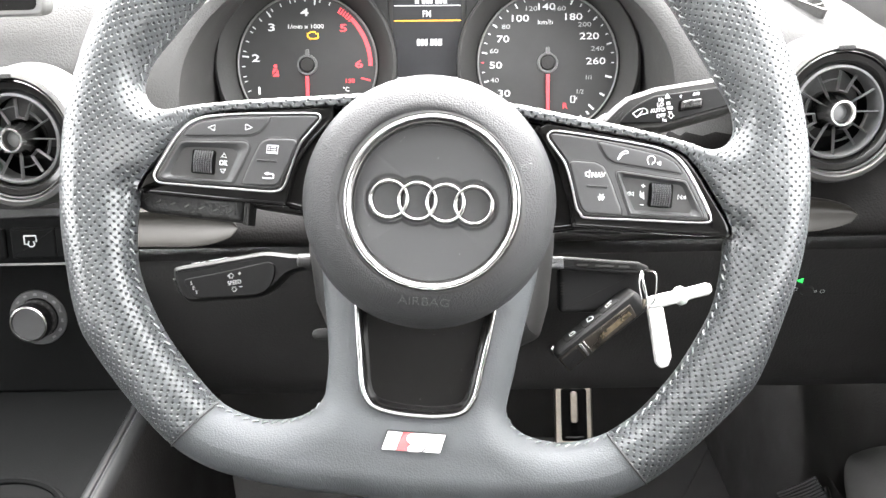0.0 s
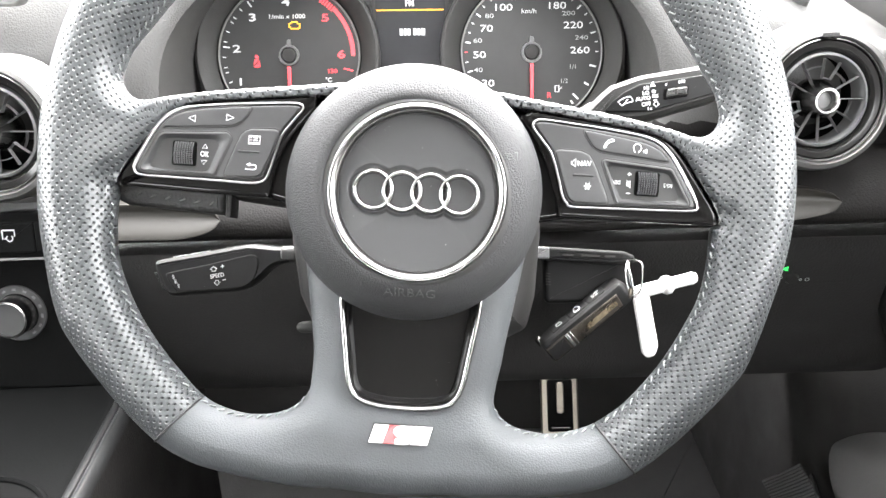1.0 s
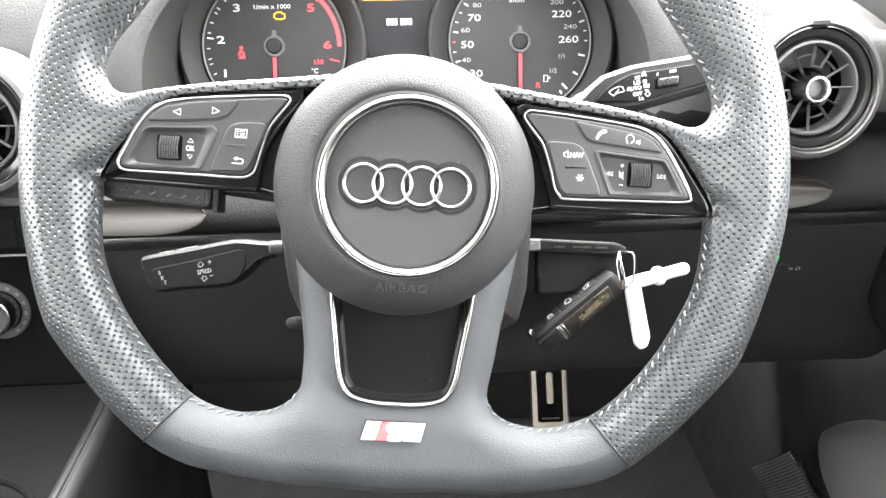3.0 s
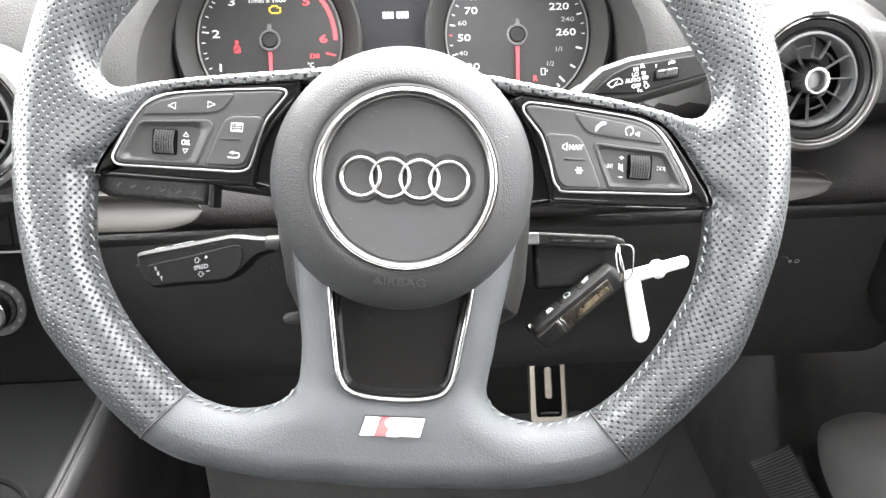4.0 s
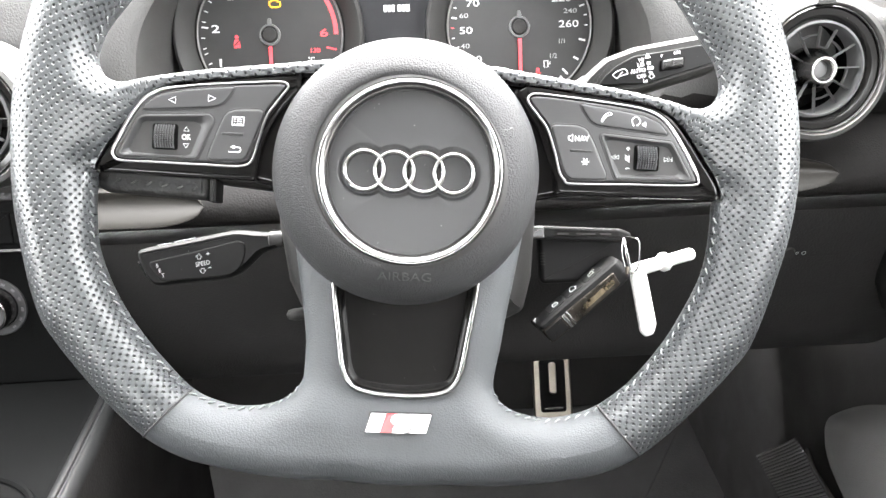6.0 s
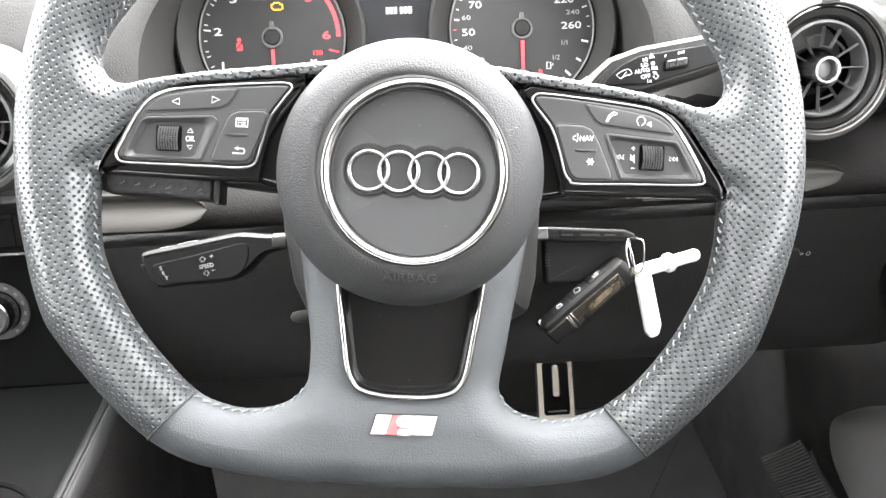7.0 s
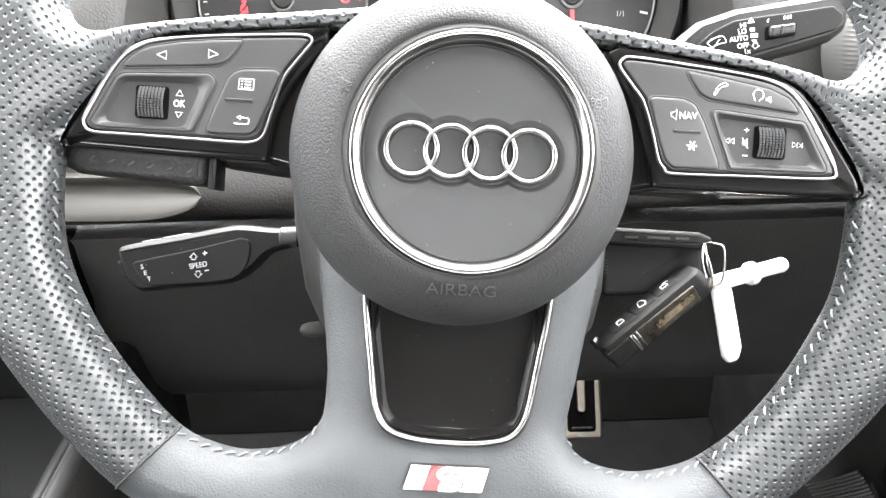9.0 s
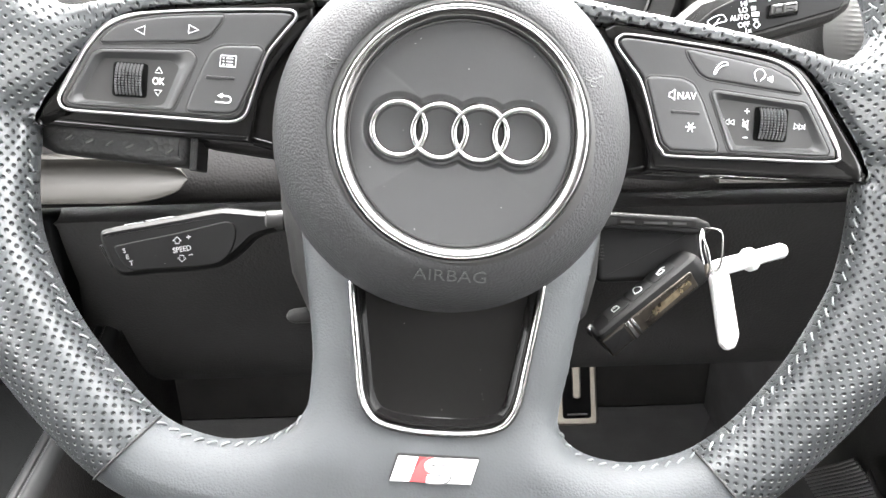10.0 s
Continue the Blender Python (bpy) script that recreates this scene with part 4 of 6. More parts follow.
ZI = Z0 + 0.0007
left = button_panel(-1, [(0.0591, 0.0399), (0.0617, 0.0419), (0.0747, 0.0412), (0.0957, 0.0393), (0.1099, 0.0375), (0.1182, 0.0357), (0.1248, 0.0323), (0.1287, 0.0283), (0.1327, 0.0221), (0.1364, 0.0146), (0.1399, 0.0069),
                         (0.1397, 0.0040), (0.1367, 0.0020), (0.1233, 0.0018), (0.1105, 0.0017), (0.0971, 0.0016), (0.0853, 0.0014), (0.0793, 0.0018), (0.0755, 0.0037), (0.0737, 0.0081), (0.0717, 0.0159), (0.0688, 0.0254), (0.0649, 0.0315), (0.0606, 0.0373)],
                    [(0.0525, 0.0400), (0.0536, 0.0384), (0.0630, 0.0265), (0.0691, 0.0153), (0.0713, 0.0072), (0.0730, -0.0054)],
                    [("flat", [(0.1274, 0.0256), (0.1246, 0.0294), (0.1213, 0.0321), (0.1173, 0.0340), (0.1064, 0.0363), (0.0951, 0.0377), (0.0830, 0.0388), (0.0861, 0.0337), (0.0885, 0.0306), (0.0927, 0.0285), (0.1024, 0.0276)]),
                     ("recess", [(0.1290, 0.0225), (0.1376, 0.0053), (0.1356, 0.0035), (0.1013, 0.0037), (0.0997, 0.0046), (0.0924, 0.0228), (0.0950, 0.0256), (0.1259, 0.0238)],
                      [(0.1262, 0.0206), (0.1040, 0.0212), (0.0995, 0.0198), (0.1043, 0.0064), (0.1072, 0.0055), (0.1310, 0.0062), (0.1322, 0.0076)]),
                     ("flat", [(0.0867, 0.0266), (0.0832, 0.0280), (0.0714, 0.0286), (0.0693, 0.0270), (0.0732, 0.0158), (0.0770, 0.0062), (0.0795, 0.0042), (0.0962, 0.0036), (0.0941, 0.0101), (0.0904, 0.0200), (0.0885, 0.0244)])],
                    "gloss black panel with grey buttons")
right = button_panel(1, [(0.0541, 0.0382), (0.0551, 0.0411), (0.0595, 0.0420), (0.0798, 0.0405), (0.0962, 0.0389), (0.1093, 0.0370), (0.1168, 0.0341), (0.1222, 0.0293), (0.1268, 0.0229), (0.1316, 0.0152), (0.1355, 0.0082),
                         (0.1367, 0.0050), (0.1342, 0.0022), (0.1050, 0.0012), (0.0766, 0.0004), (0.0735, 0.0018), (0.0707, 0.0053), (0.0680, 0.0147), (0.0639, 0.0257), (0.0592, 0.0318)],
                     [(0.0470, 0.0430), (0.0490, 0.0400), (0.0580, 0.0275), (0.0640, 0.0155), (0.0672, 0.0070), (0.0690, -0.0054)],
                     [("flat", [(0.0783, 0.0384), (0.0964, 0.0359), (0.1095, 0.0338), (0.1171, 0.0307), (0.1224, 0.0248), (0.0873, 0.0281), (0.0839, 0.0299), (0.0802, 0.0349)]),
                      ("flat", [(0.0652, 0.0268), (0.0672, 0.0281), (0.0784, 0.0279), (0.0826, 0.0262), (0.0863, 0.0200), (0.0928, 0.0053), (0.0929, 0.0025), (0.0758, 0.0022), (0.0728, 0.0046), (0.0706, 0.0101)]),
                      ("recess", [(0.0885, 0.0234), (0.0900, 0.0249), (0.1236, 0.0224), (0.1333, 0.0055), (0.1320, 0.0038), (0.0970, 0.0030), (0.0961, 0.0047)],
                       [(0.0922, 0.0208), (0.0945, 0.0216), (0.1218, 0.0195), (0.1272, 0.0082), (0.1258, 0.0066), (0.1000, 0.0060), (0.0990, 0.0074)])],
                     "gloss black panel with grey buttons")
roller(-0.1160, 0.0139, left, -1)
roller(0.1117, 0.0140, right, 1)
LW = 0.00022
for x, y, s in ((-0.1125, 0.0310, -1), (-0.0943, 0.0325, 1)):
    stroke([(x + s * 0.0019, y), (x - s * 0.0015, y + 0.0015), (x - s * 0.0015, y - 0.0015)], LW, M_ICON, ZI, left, closed=True)
ZR = Z0 - 0.0020
letters("OK", 0.0036, M_ICON, pose(-0.1062, 0.0140, ZR), left, bold=0.00004, squeeze=0.8)
for s in (1, -1):
    stroke([(-0.1062, 0.0140 + s * 0.0050), (-0.1075, 0.0140 + s * 0.0030), (-0.1049, 0.0140 + s * 0.0030)], LW * 0.8, M_ICON, ZR, left, closed=True)
stroke([(-0.0842, 0.0243), (-0.0788, 0.0243), (-0.0790, 0.0205), (-0.0844, 0.0205)], LW, M_ICON, ZI, left, closed=True)
for k in range(3):
    stroke([(-0.0822, 0.0234 - 0.0011 * k), (-0.0799, 0.0234 - 0.0011 * k)], LW * 0.8, M_ICON, ZI, left)
    stroke([(-0.0835, 0.0234 - 0.0011 * k), (-0.0829, 0.0234 - 0.0011 * k)], LW * 0.8, M_ICON, ZI, left)
box("tactile_bar", (-0.0891, 0.0160, Z0 - 0.001), (-0.0789, 0.0170, Z0 + 0.0011), M_BUTTON, left, r=0.0004)
stroke(spline([(-0.0853, 0.0080), (-0.0808, 0.0080), (-0.0800, 0.0089), (-0.0804, 0.0101), (-0.0830, 0.0103)], 4), LW, M_ICON, ZI, left)
stroke([(-0.0830, 0.0110), (-0.0845, 0.0103), (-0.0830, 0.0096)], LW, M_ICON, ZI, left, closed=True)

stroke(spline([(0.0893, 0.0312), (0.0889, 0.0303), (0.0896, 0.0300), (0.0905, 0.0318), (0.0920, 0.0331), (0.0936, 0.0334), (0.0936, 0.0342), (0.0924, 0.0345), (0.0908, 0.0336), (0.0896, 0.0322)], 3), LW * 0.7, M_ICON, ZI, right, closed=True)
stroke(spline([(0.1044, 0.0287), (0.1037, 0.0300), (0.1035, 0.0316), (0.1046, 0.0328), (0.1061, 0.0328), (0.1070, 0.0319), (0.1074, 0.0309), (0.1071, 0.0306), (0.1070, 0.0298), (0.1062, 0.0295), (0.1059, 0.0287)], 4), LW * 0.8, M_ICON, ZI, right)
for k in range(3):
    stroke(arc(0.1073, 0.0296, 0.0012 + 0.0008 * k, -25, 25, 6), LW * 0.7, M_ICON, ZI, right)
letters("NAV", 0.0036, M_ICON, pose(0.0800, 0.0216, ZI) @ pose(0, 0, 0, 0, 0, 3), right, bold=0.00002, squeeze=0.92)
stroke([(0.0738, 0.0225), (0.0745, 0.0225), (0.0757, 0.0237), (0.0757, 0.0199), (0.0745, 0.0209), (0.0738, 0.0209)], LW * 0.8, M_ICON, ZI, right, closed=True)
box("tactile_bar", (0.0749, 0.0154, Z0 - 0.001), (0.0851, 0.0164, Z0 + 0.0011), M_BUTTON, right, r=0.0004)
for a in (0, 60, 120):
    c, s = math.cos(radians(a)) * 0.0018, math.sin(radians(a)) * 0.0018
    stroke([(0.0822 - c, 0.0108 - s), (0.0822 + c, 0.0108 + s)], LW, M_ICON, ZI, right)
for x, s in ((0.0968, -1), (0.1220, 1)):
    for dx in (-0.0009, 0.0009):
        stroke([(x + dx + s * 0.0009, 0.0139), (x + dx - s * 0.0008, 0.0149), (x + dx - s * 0.0008, 0.0129)], LW * 0.8, M_ICON, ZR, right, closed=True)
    stroke([(x + s * 0.0020, 0.0149), (x + s * 0.0020, 0.0129)], LW * 0.8, M_ICON, ZR, right)
stroke([(0.1018, 0.0141), (0.1024, 0.0141), (0.1034, 0.0151), (0.1034, 0.0119), (0.1024, 0.0127), (0.1018, 0.0127)], LW * 0.8, M_ICON, ZR, right, closed=True)
stroke([(0.1016, 0.0153), (0.1038, 0.0115)], LW * 0.8, M_ICON, ZR, right)
for y, plus in ((0.0182, True), (0.0088, False)):
    stroke([(0.1020, y), (0.1038, y)], LW * 0.8, M_ICON, ZR, right)
    if plus:
        stroke([(0.1029, y - 0.0009), (0.1029, y + 0.0009)], LW * 0.8, M_ICON, ZR, right)

# ---- instrument cluster ----
CLUSTER = pose(BX - 0.0005, 0.692, 0.8119, 72, 0, 0) @ pose(0, 0, 0, 0, 0, -0.8)
cluster = group_of("instrument_cluster", CLUSTER, "dark two-dial instrument cluster with lit warning lamps", "instrument cluster")
prism("back_plate", rounded([(-0.176, -0.075), (0.176, -0.075), (0.176, 0.075), (0.120, 0.095), (-0.120, 0.095), (-0.176, 0.075)], 0.03), [(0, -0.018), (0, -0.002)], M_DIAL, cluster)
PX = 0.000453


def dial(cx, name="dial"):
    tub = lathe(name, [(0.0565, 0.000), (0.0590, 0.004), (0.0668, 0.011), (0.0692, 0.0125), (0.0712, 0.0115), (0.0720, 0.008), (0.0720, -0.003)], M_DARK, cluster, "dark conical dial surround", seg=96)
    tub.matrix_basis = Matrix.Translation((cx, 0, 0))
    lathe("face", [(0, 0.0008), (0.0545, 0.0008), (0.0548, 0.0002)], M_DIAL, tub, seg=72)
    lathe("bezel_ring", [(0.0543, 0.0005), (0.0546, 0.0020), (0.0552, 0.0024), (0.0558, 0.0020), (0.0560, 0.0002)], M_SILVER, tub, "thin bright bezel", seg=96, sharp=0)
    lathe("needle_hub", [(0.0060, 0.0008), (0.0066, 0.0030), (0.0078, 0.0030), (0.0082, 0.0008)], M_CLIP, tub, seg=40)
    lathe("hub_cap", [(0, 0.0042), (0.0050, 0.0040), (0.0058, 0.0030), (0.0058, 0.0008)], M_BLACK, tub, seg=32)
    prism("hub_stem", rounded([(-0.0020, 0.006), (0.0020, 0.006), (0.0015, 0.0122), (-0.0015, 0.0122)], 0.001), [(0, 0.001), (0.0004, 0.0034)], M_CLIP, tub)
    prism("needle", [(-0.0014, -0.009), (0.0014, -0.009), (0.0011, -0.0450), (-0.0011, -0.0450)], [(0, 0.0030), (0.0003, 0.0040)], M_RED, tub, "glowing red needle")
    return tub


def tick(parent, a, r0, r1, w, mat, name="tick"):
    c, s = math.cos(radians(a)), math.sin(radians(a))
    pts = [(r0 * c - w * s, r0 * s + w * c), (r0 * c + w * s, r0 * s - w * c), (r1 * c + w * s, r1 * s - w * c), (r1 * c - w * s, r1 * s + w * c)]
    prism(name, pts, [(0, 0.0008), (0, 0.0012)], mat, parent)


Z_PRINT = 0.0011
tach = dial(-0.0957)
for n, (x, y) in enumerate(((-88, -46), (-93, 12), (-63, 66), (-3, 92), (66, 64), (93, 0)), 1):
    letters(str(n), 0.0082, M_RED if n > 4 else M_NUM, pose(x * PX * 0.975, y * PX * 0.975, Z_PRINT), tach, "numeral", bold=0.00010, squeeze=1.65)
for i in range(0, 11):
    for k in range(5 if i < 10 else 1):
        a = 217 - (i + k / 5) * 22.5
        if a < 61:
            continue
        big = (i % 2 == 0) and k == 0
        if k in (0,) or k % 2 == 1 and i < 8:
            tick(tach, a, 0.0470 if big else 0.0495, 0.0522, 0.00055 if big else 0.00038, M_NUM)
for a in np.arange(58, 44, -2.6):
    tick(tach, a, 0.0475, 0.0520, 0.0006, M_RED)
red = [*arc(0, 0, 0.0488, 44, -1, 20), *arc(0, 0, 0.0518, -1, 44, 20)]
prism("red_zone", red, [(0, 0.0008), (0, 0.0012)], M_RED, tach, "red warning zone")
letters("1/min x 1000", 0.0046, M_NUM, pose(-0.001, 0.0298, Z_PRINT), tach, bold=0.00006, squeeze=1.2)
letters("130", 0.0045, M_RED, pose(0.0335, -0.0128, Z_PRINT), tach, "numeral", bold=0.0001, squeeze=1.2)
letters("°C", 0.0048, M_NUM, pose(0.0305, -0.0195, Z_PRINT), tach, bold=0.0001)
eng = [(-0.0042, 0.0015), (-0.0030, 0.0015), (-0.0022, 0.0026), (0.0018, 0.0026), (0.0022, 0.0014), (0.0040, 0.0012), (0.0040, -0.0020), (0.0022, -0.0026), (-0.0028, -0.0026), (-0.0032, -0.0014), (-0.0042, -0.0014)]
stroke([(x + 0.0050, y + 0.0230) for x, y in eng], 0.00055, M_AMBER, 0.0012, tach, "warning_lamp", closed=True)
prism("belt_lamp", rounded([(-0.0284, -0.0090), (-0.0228, -0.0090), (-0.0236, -0.0036), (-0.0246, -0.0026), (-0.0266, -0.0026), (-0.0276, -0.0036)], 0.0012), [(0, 0.0008), (0, 0.0012)], M_RED, tach, "lit red seat belt lamp")
prism("belt_lamp_head", arc(-0.0256, -0.0008, 0.0014, 0, 345, 14), [(0, 0.0008), (0, 0.0012)], M_RED, tach)
stroke([(-0.0285, -0.0085), (-0.0232, -0.0028)], 0.0005, M_DIAL, 0.0013, tach, "belt_stripe")
stroke([(-0.0272, -0.0062), (-0.0238, -0.0062)], 0.0003, M_DIAL, 0.0013, tach, "belt_stripe")
tick(tach, -14, 0.044, 0.0515, 0.0006, M_RED)

speedo = dial(0.0950)
for txt, x, y in (("30", -78, -54), ("50", -93, -4), ("70", -80, 42), ("100", -51, 78), ("140", -4, 98), ("180", 44, 80), ("220", 74, 46), ("260", 86, 2)):
    letters(txt, 0.0074, M_NUM, pose(x * PX * 0.975, y * PX * 0.975, Z_PRINT), speedo, "numeral", bold=0.00003, squeeze=1.42)
for txt, x, y in (("40", -94, -30), ("60", -95, 21), ("80", -74, 63), ("120", -30, 94), ("160", 20, 94), ("200", 65, 66), ("240", 88, 24)):
    letters(txt, 0.0049, M_NUM_DIM, pose(x * PX * 0.985, y * PX * 0.985, Z_PRINT), speedo, "numeral", bold=0.00002, squeeze=1.45)
letters("km/h", 0.0050, M_NUM, pose(-0.002, 0.0315, Z_PRINT), speedo, bold=0.0, squeeze=1.2)
letters("1/1", 0.0050, M_NUM_DIM, pose(0.0325, -0.0118, Z_PRINT), speedo, "numeral")
letters("1/2", 0.0050, M_NUM_DIM, pose(0.0255, -0.0228, Z_PRINT), speedo, "numeral")
letters("R", 0.0060, M_RED, pose(0.0138, -0.0338, Z_PRINT), speedo, "numeral", bold=0.0001)
stroke([(0.0185, -0.0310), (0.0185, -0.0262), (0.0215, -0.0262), (0.0215, -0.0310)], 0.0004, M_NUM, 0.0012, speedo, "fuel_symbol", closed=True)
stroke([(0.0215, -0.0285), (0.0232, -0.0285), (0.0232, -0.0268)], 0.0003, M_NUM, 0.0012, speedo, "fuel_symbol")
for i in range(25):
    a = 205 - i * 8.55
    big = i % 3 == 1
    tick(speedo, a, 0.0485 if big else 0.0502, 0.0525, 0.00055 if big else 0.00035, M_RED if i == 3 else M_NUM)
for a, r0 in ((-13, 0.0468), (-30, 0.0478), (-45, 0.0462), (-51, 0.0490), (-58, 0.0490)):
    tick(speedo, a, r0, 0.0520, 0.0007, M_NUM)

screen = prism("display", rounded([(-0.0275, -0.0125), (0.0275, -0.0125), (0.0275, 0.075), (-0.0275, 0.075)], 0.002), [(0, -0.002), (0.0004, 0.0010)], M_SCREEN, cluster, "dark driver display with white writing")
prism("display_surround", rounded([(-0.0300, -0.0150), (0.0300, -0.0150), (0.0315, 0.078), (-0.0315, 0.078)], 0.002), [(0, -0.0022), (0.0006, 0.0004)], M_DARK, cluster)
for y, mat, h in ((-0.0108, M_NUM, 0.00035), (0.0336, M_AMBER, 0.0004), (0.0452, M_NUM, 0.00035)):
    bar("screen_line", [(-0.0262, y - h), (0.0262, y - h), (0.0262, y + h), (-0.0262, y + h)], mat, 0.0014, screen)
letters("FM", 0.0072, M_NUM, pose(-0.0004, 0.0386, 0.0013), screen, bold=0.0001, squeeze=0.8)


def word_bars(cx, cy, widths, h, parent, z, mat, name="writing_bar"):
    x = cx - (sum(widths) + 0.0007 * (len(widths) - 1)) / 2
    for w in widths:
        if w > 0:
            bar(name, [(x, cy - h), (x + w, cy - h), (x + w, cy + h), (x, cy + h)], mat, z, parent)
        x += abs(w) + 0.0007


word_bars(0.0005, 0.0168, (0.0025, 0.0022, 0.0022, -0.001, 0.0024, 0.0022, 0.0030), 0.0025, screen, 0.0013, M_NUM)
word_bars(0.0010, 0.0492, (0.0030, -0.001, 0.0025, 0.0022, 0.0022, -0.001, 0.0024, 0.0022, 0.0030), 0.0025, screen, 0.0013, M_NUM)


# ---- round air vents ----
def air_vent():
    v = group_of("air_vent", pose(0, 0, 0), "round air vent with a knurled silver ring", "air vent", "round air vents in the dashboard")
    lathe("outer_ring", [(0.0408, -0.010), (0.0410, 0.0015), (0.0420, 0.0030), (0.0450, 0.0018), (0.0462, -0.002), (0.0474, -0.007), (0.0480, -0.016), (0.0500, -0.034)], M_SILVER, v, "satin silver ring with fine knurling",
          seg=360, ripple=lambda a, r: 0.012 * (math.cos(a * 120) > 0) if 0.0455 < r < 0.0478 else 0)
    lathe("chrome_ring", [(0.0388, -0.008), (0.0389, 0.0010), (0.0394, 0.0018), (0.0401, 0.0014), (0.0405, -0.002), (0.0405, -0.010)], M_CHROME, v, "thin chrome ring", seg=96)
    lathe("gloss_ring", [(0.0318, -0.014), (0.0322, -0.004), (0.0345, -0.001), (0.0380, -0.0005), (0.0388, -0.003), (0.0388, -0.010)], M_GLOSS, v, "gloss black ring", seg=96)
    lathe("vane_ring", [(0.0282, -0.020), (0.0284, -0.004), (0.0292, -0.002), (0.0308, -0.003), (0.0315, -0.008), (0.0315, -0.020)], M_CLIP, v, "grey vane ring", seg=72)
    lathe("duct", [(0, -0.050), (0.0315, -0.045), (0.0318, -0.014)], M_RUBBER, v, seg=48)
    lathe("knob", [(0.0052, -0.001), (0.0058, 0.0030), (0.0070, 0.0048), (0.0083, 0.0048), (0.0092, 0.0030), (0.0095, -0.002), (0.0128, -0.010), (0.0130, -0.022)], M_CHROME, v, "hollow chrome knob", seg=48)
    lathe("knob_core", [(0, -0.001), (0.0053, -0.002)], M_CLIP, v, seg=32)

    def fin(a, r0, r1, name="vane"):
        c, s = math.cos(radians(a)), math.sin(radians(a))
        tube(name, [(r * c, r * s, z) for r, z in ((r0, -0.0075), ((r0 + r1) / 2, -0.0068), (r1, -0.0062))], 0.00048, 0.0022, M_CLIP, v, n=8)
    for a in (75, 195, 315):
        for d in (12, -12):
            fin(a + d, 0.0142, 0.0268)
        tube("vane_bridge", [(x, y, -0.0075) for x, y in arc(0, 0, 0.0142, a - 13, a + 13, 6)], 0.00048, 0.0022, M_CLIP, v, n=8)
        for d in (-45, -76):
            fin(a + d, 0.0100, 0.0285)
        for r, a0, a1 in ((0.0198, a - 14, a - 43), (0.0215, a + 14, a + 42)):
            tube("vane_arc", [(x, y, -0.0078) for x, y in arc(0, 0, r, a0, a1, 8)], 0.00045, 0.0020, M_CLIP, v, n=8)
    prism("clip", rounded([(-0.0068, 0.0402), (0.0068, 0.0402), (0.0058, 0.0440), (-0.0058, 0.0440)], 0.001), [(0, -0.004), (0.0006, 0.0034)], M_SEAM, v)
    return v


vent = air_vent()
vent.matrix_world = pose(0.2664, 0.562, 0.8012, 80, 0, 3)
copy_thing(vent, pose(-0.2842, 0.562, 0.7948, 80, 0, -3))

# ---- side demister, centre screen ----
dem = group_of("demister_vent", pose(0.258, 0.644, 0.8635, 14, 20, -14), "small grey slatted side window demister", "air vent")
prism("surround", rounded([(-0.026, -0.009), (0.026, -0.009), (0.022, 0.011), (-0.022, 0.011)], 0.008), [(0, -0.012), (0.001, 0.002), (0.003, 0.002), (0.0036, -0.004)], M_DASH, dem)
for i in range(5):
    x = -0.016 + 0.008 * i
    prism("slat", [(x - 0.006, -0.008), (x - 0.0045, -0.008), (x + 0.0055, 0.008), (x + 0.004, 0.008)], [(0, -0.004), (0.0002, 0.0012)], M_CLIP, dem)
mmi = group_of("centre_screen", pose(-0.352, 0.606, 0.9185, 84, 0, -2), "dark centre display in a thin pale surround", "screen")
prism("bezel", rounded([(-0.090, -0.049), (0.091, -0.049), (0.091, 0.055), (-0.090, 0.055)], 0.008), soft_layers(-0.012, 0.0, 0.002), M_SILVER, mmi)
prism("glass", rounded([(-0.087, -0.045), (0.086, -0.045), (0.086, 0.051), (-0.087, 0.051)], 0.006), [(0, -0.004), (0.0004, 0.0012)], M_GLOSS, mmi)

# ---- decor blades of the lower dash ----


def blade(x0, x1, tip, label):
    """A satin inlay with an upright upper half and a sloping lower half, thinning out to a rounded tip."""
    section = even(spline([(0.003, 0.0106), (0.0035, 0.0050), (0.0015, 0.0012), (-0.0050, -0.0030), (-0.0105, -0.0080), (-0.0095, -0.0104), (0.0080, -0.0106), (0.0120, 0.0000), (0.0100, 0.0106)], 5, True), 40)
    k, n = 26, len(section)
    verts, faces = [], []
    for i in range(k + 1):
        f = i / k
        x = x0 + (x1 - x0) * f
        e = math.sqrt(max(0.0, 1 - max(0.0, (f - 0.55) / 0.45) ** 2.0)) * 0.98 + 0.02
        for dy, dz in section:
            verts.append((x, tip[0] + dy * e, tip[1] + dz * e - 0.002 * f))
    for i in range(k):
        for j in range(n):
            a, b = i * n + j, i * n + (j + 1) % n
            faces.append((a, b, b + n, a + n))
    faces.append(tuple(range(n)))
    ob = build("decor_blade", verts, faces, M_INLAY)
    bm = bmesh.new()
    bm.from_mesh(ob.data)
    bmesh.ops.recalc_face_normals(bm, faces=bm.faces)
    bm.to_mesh(ob.data)
    bm.free()
    return tagged(ob, label, "trim", kind="structure")


blade(-0.223, -0.139, (0.556, 0.7320), "satin silver inlay under the vent")
blade(0.150, 0.287, (0.556, 0.7335), "satin silver inlay under the vent")

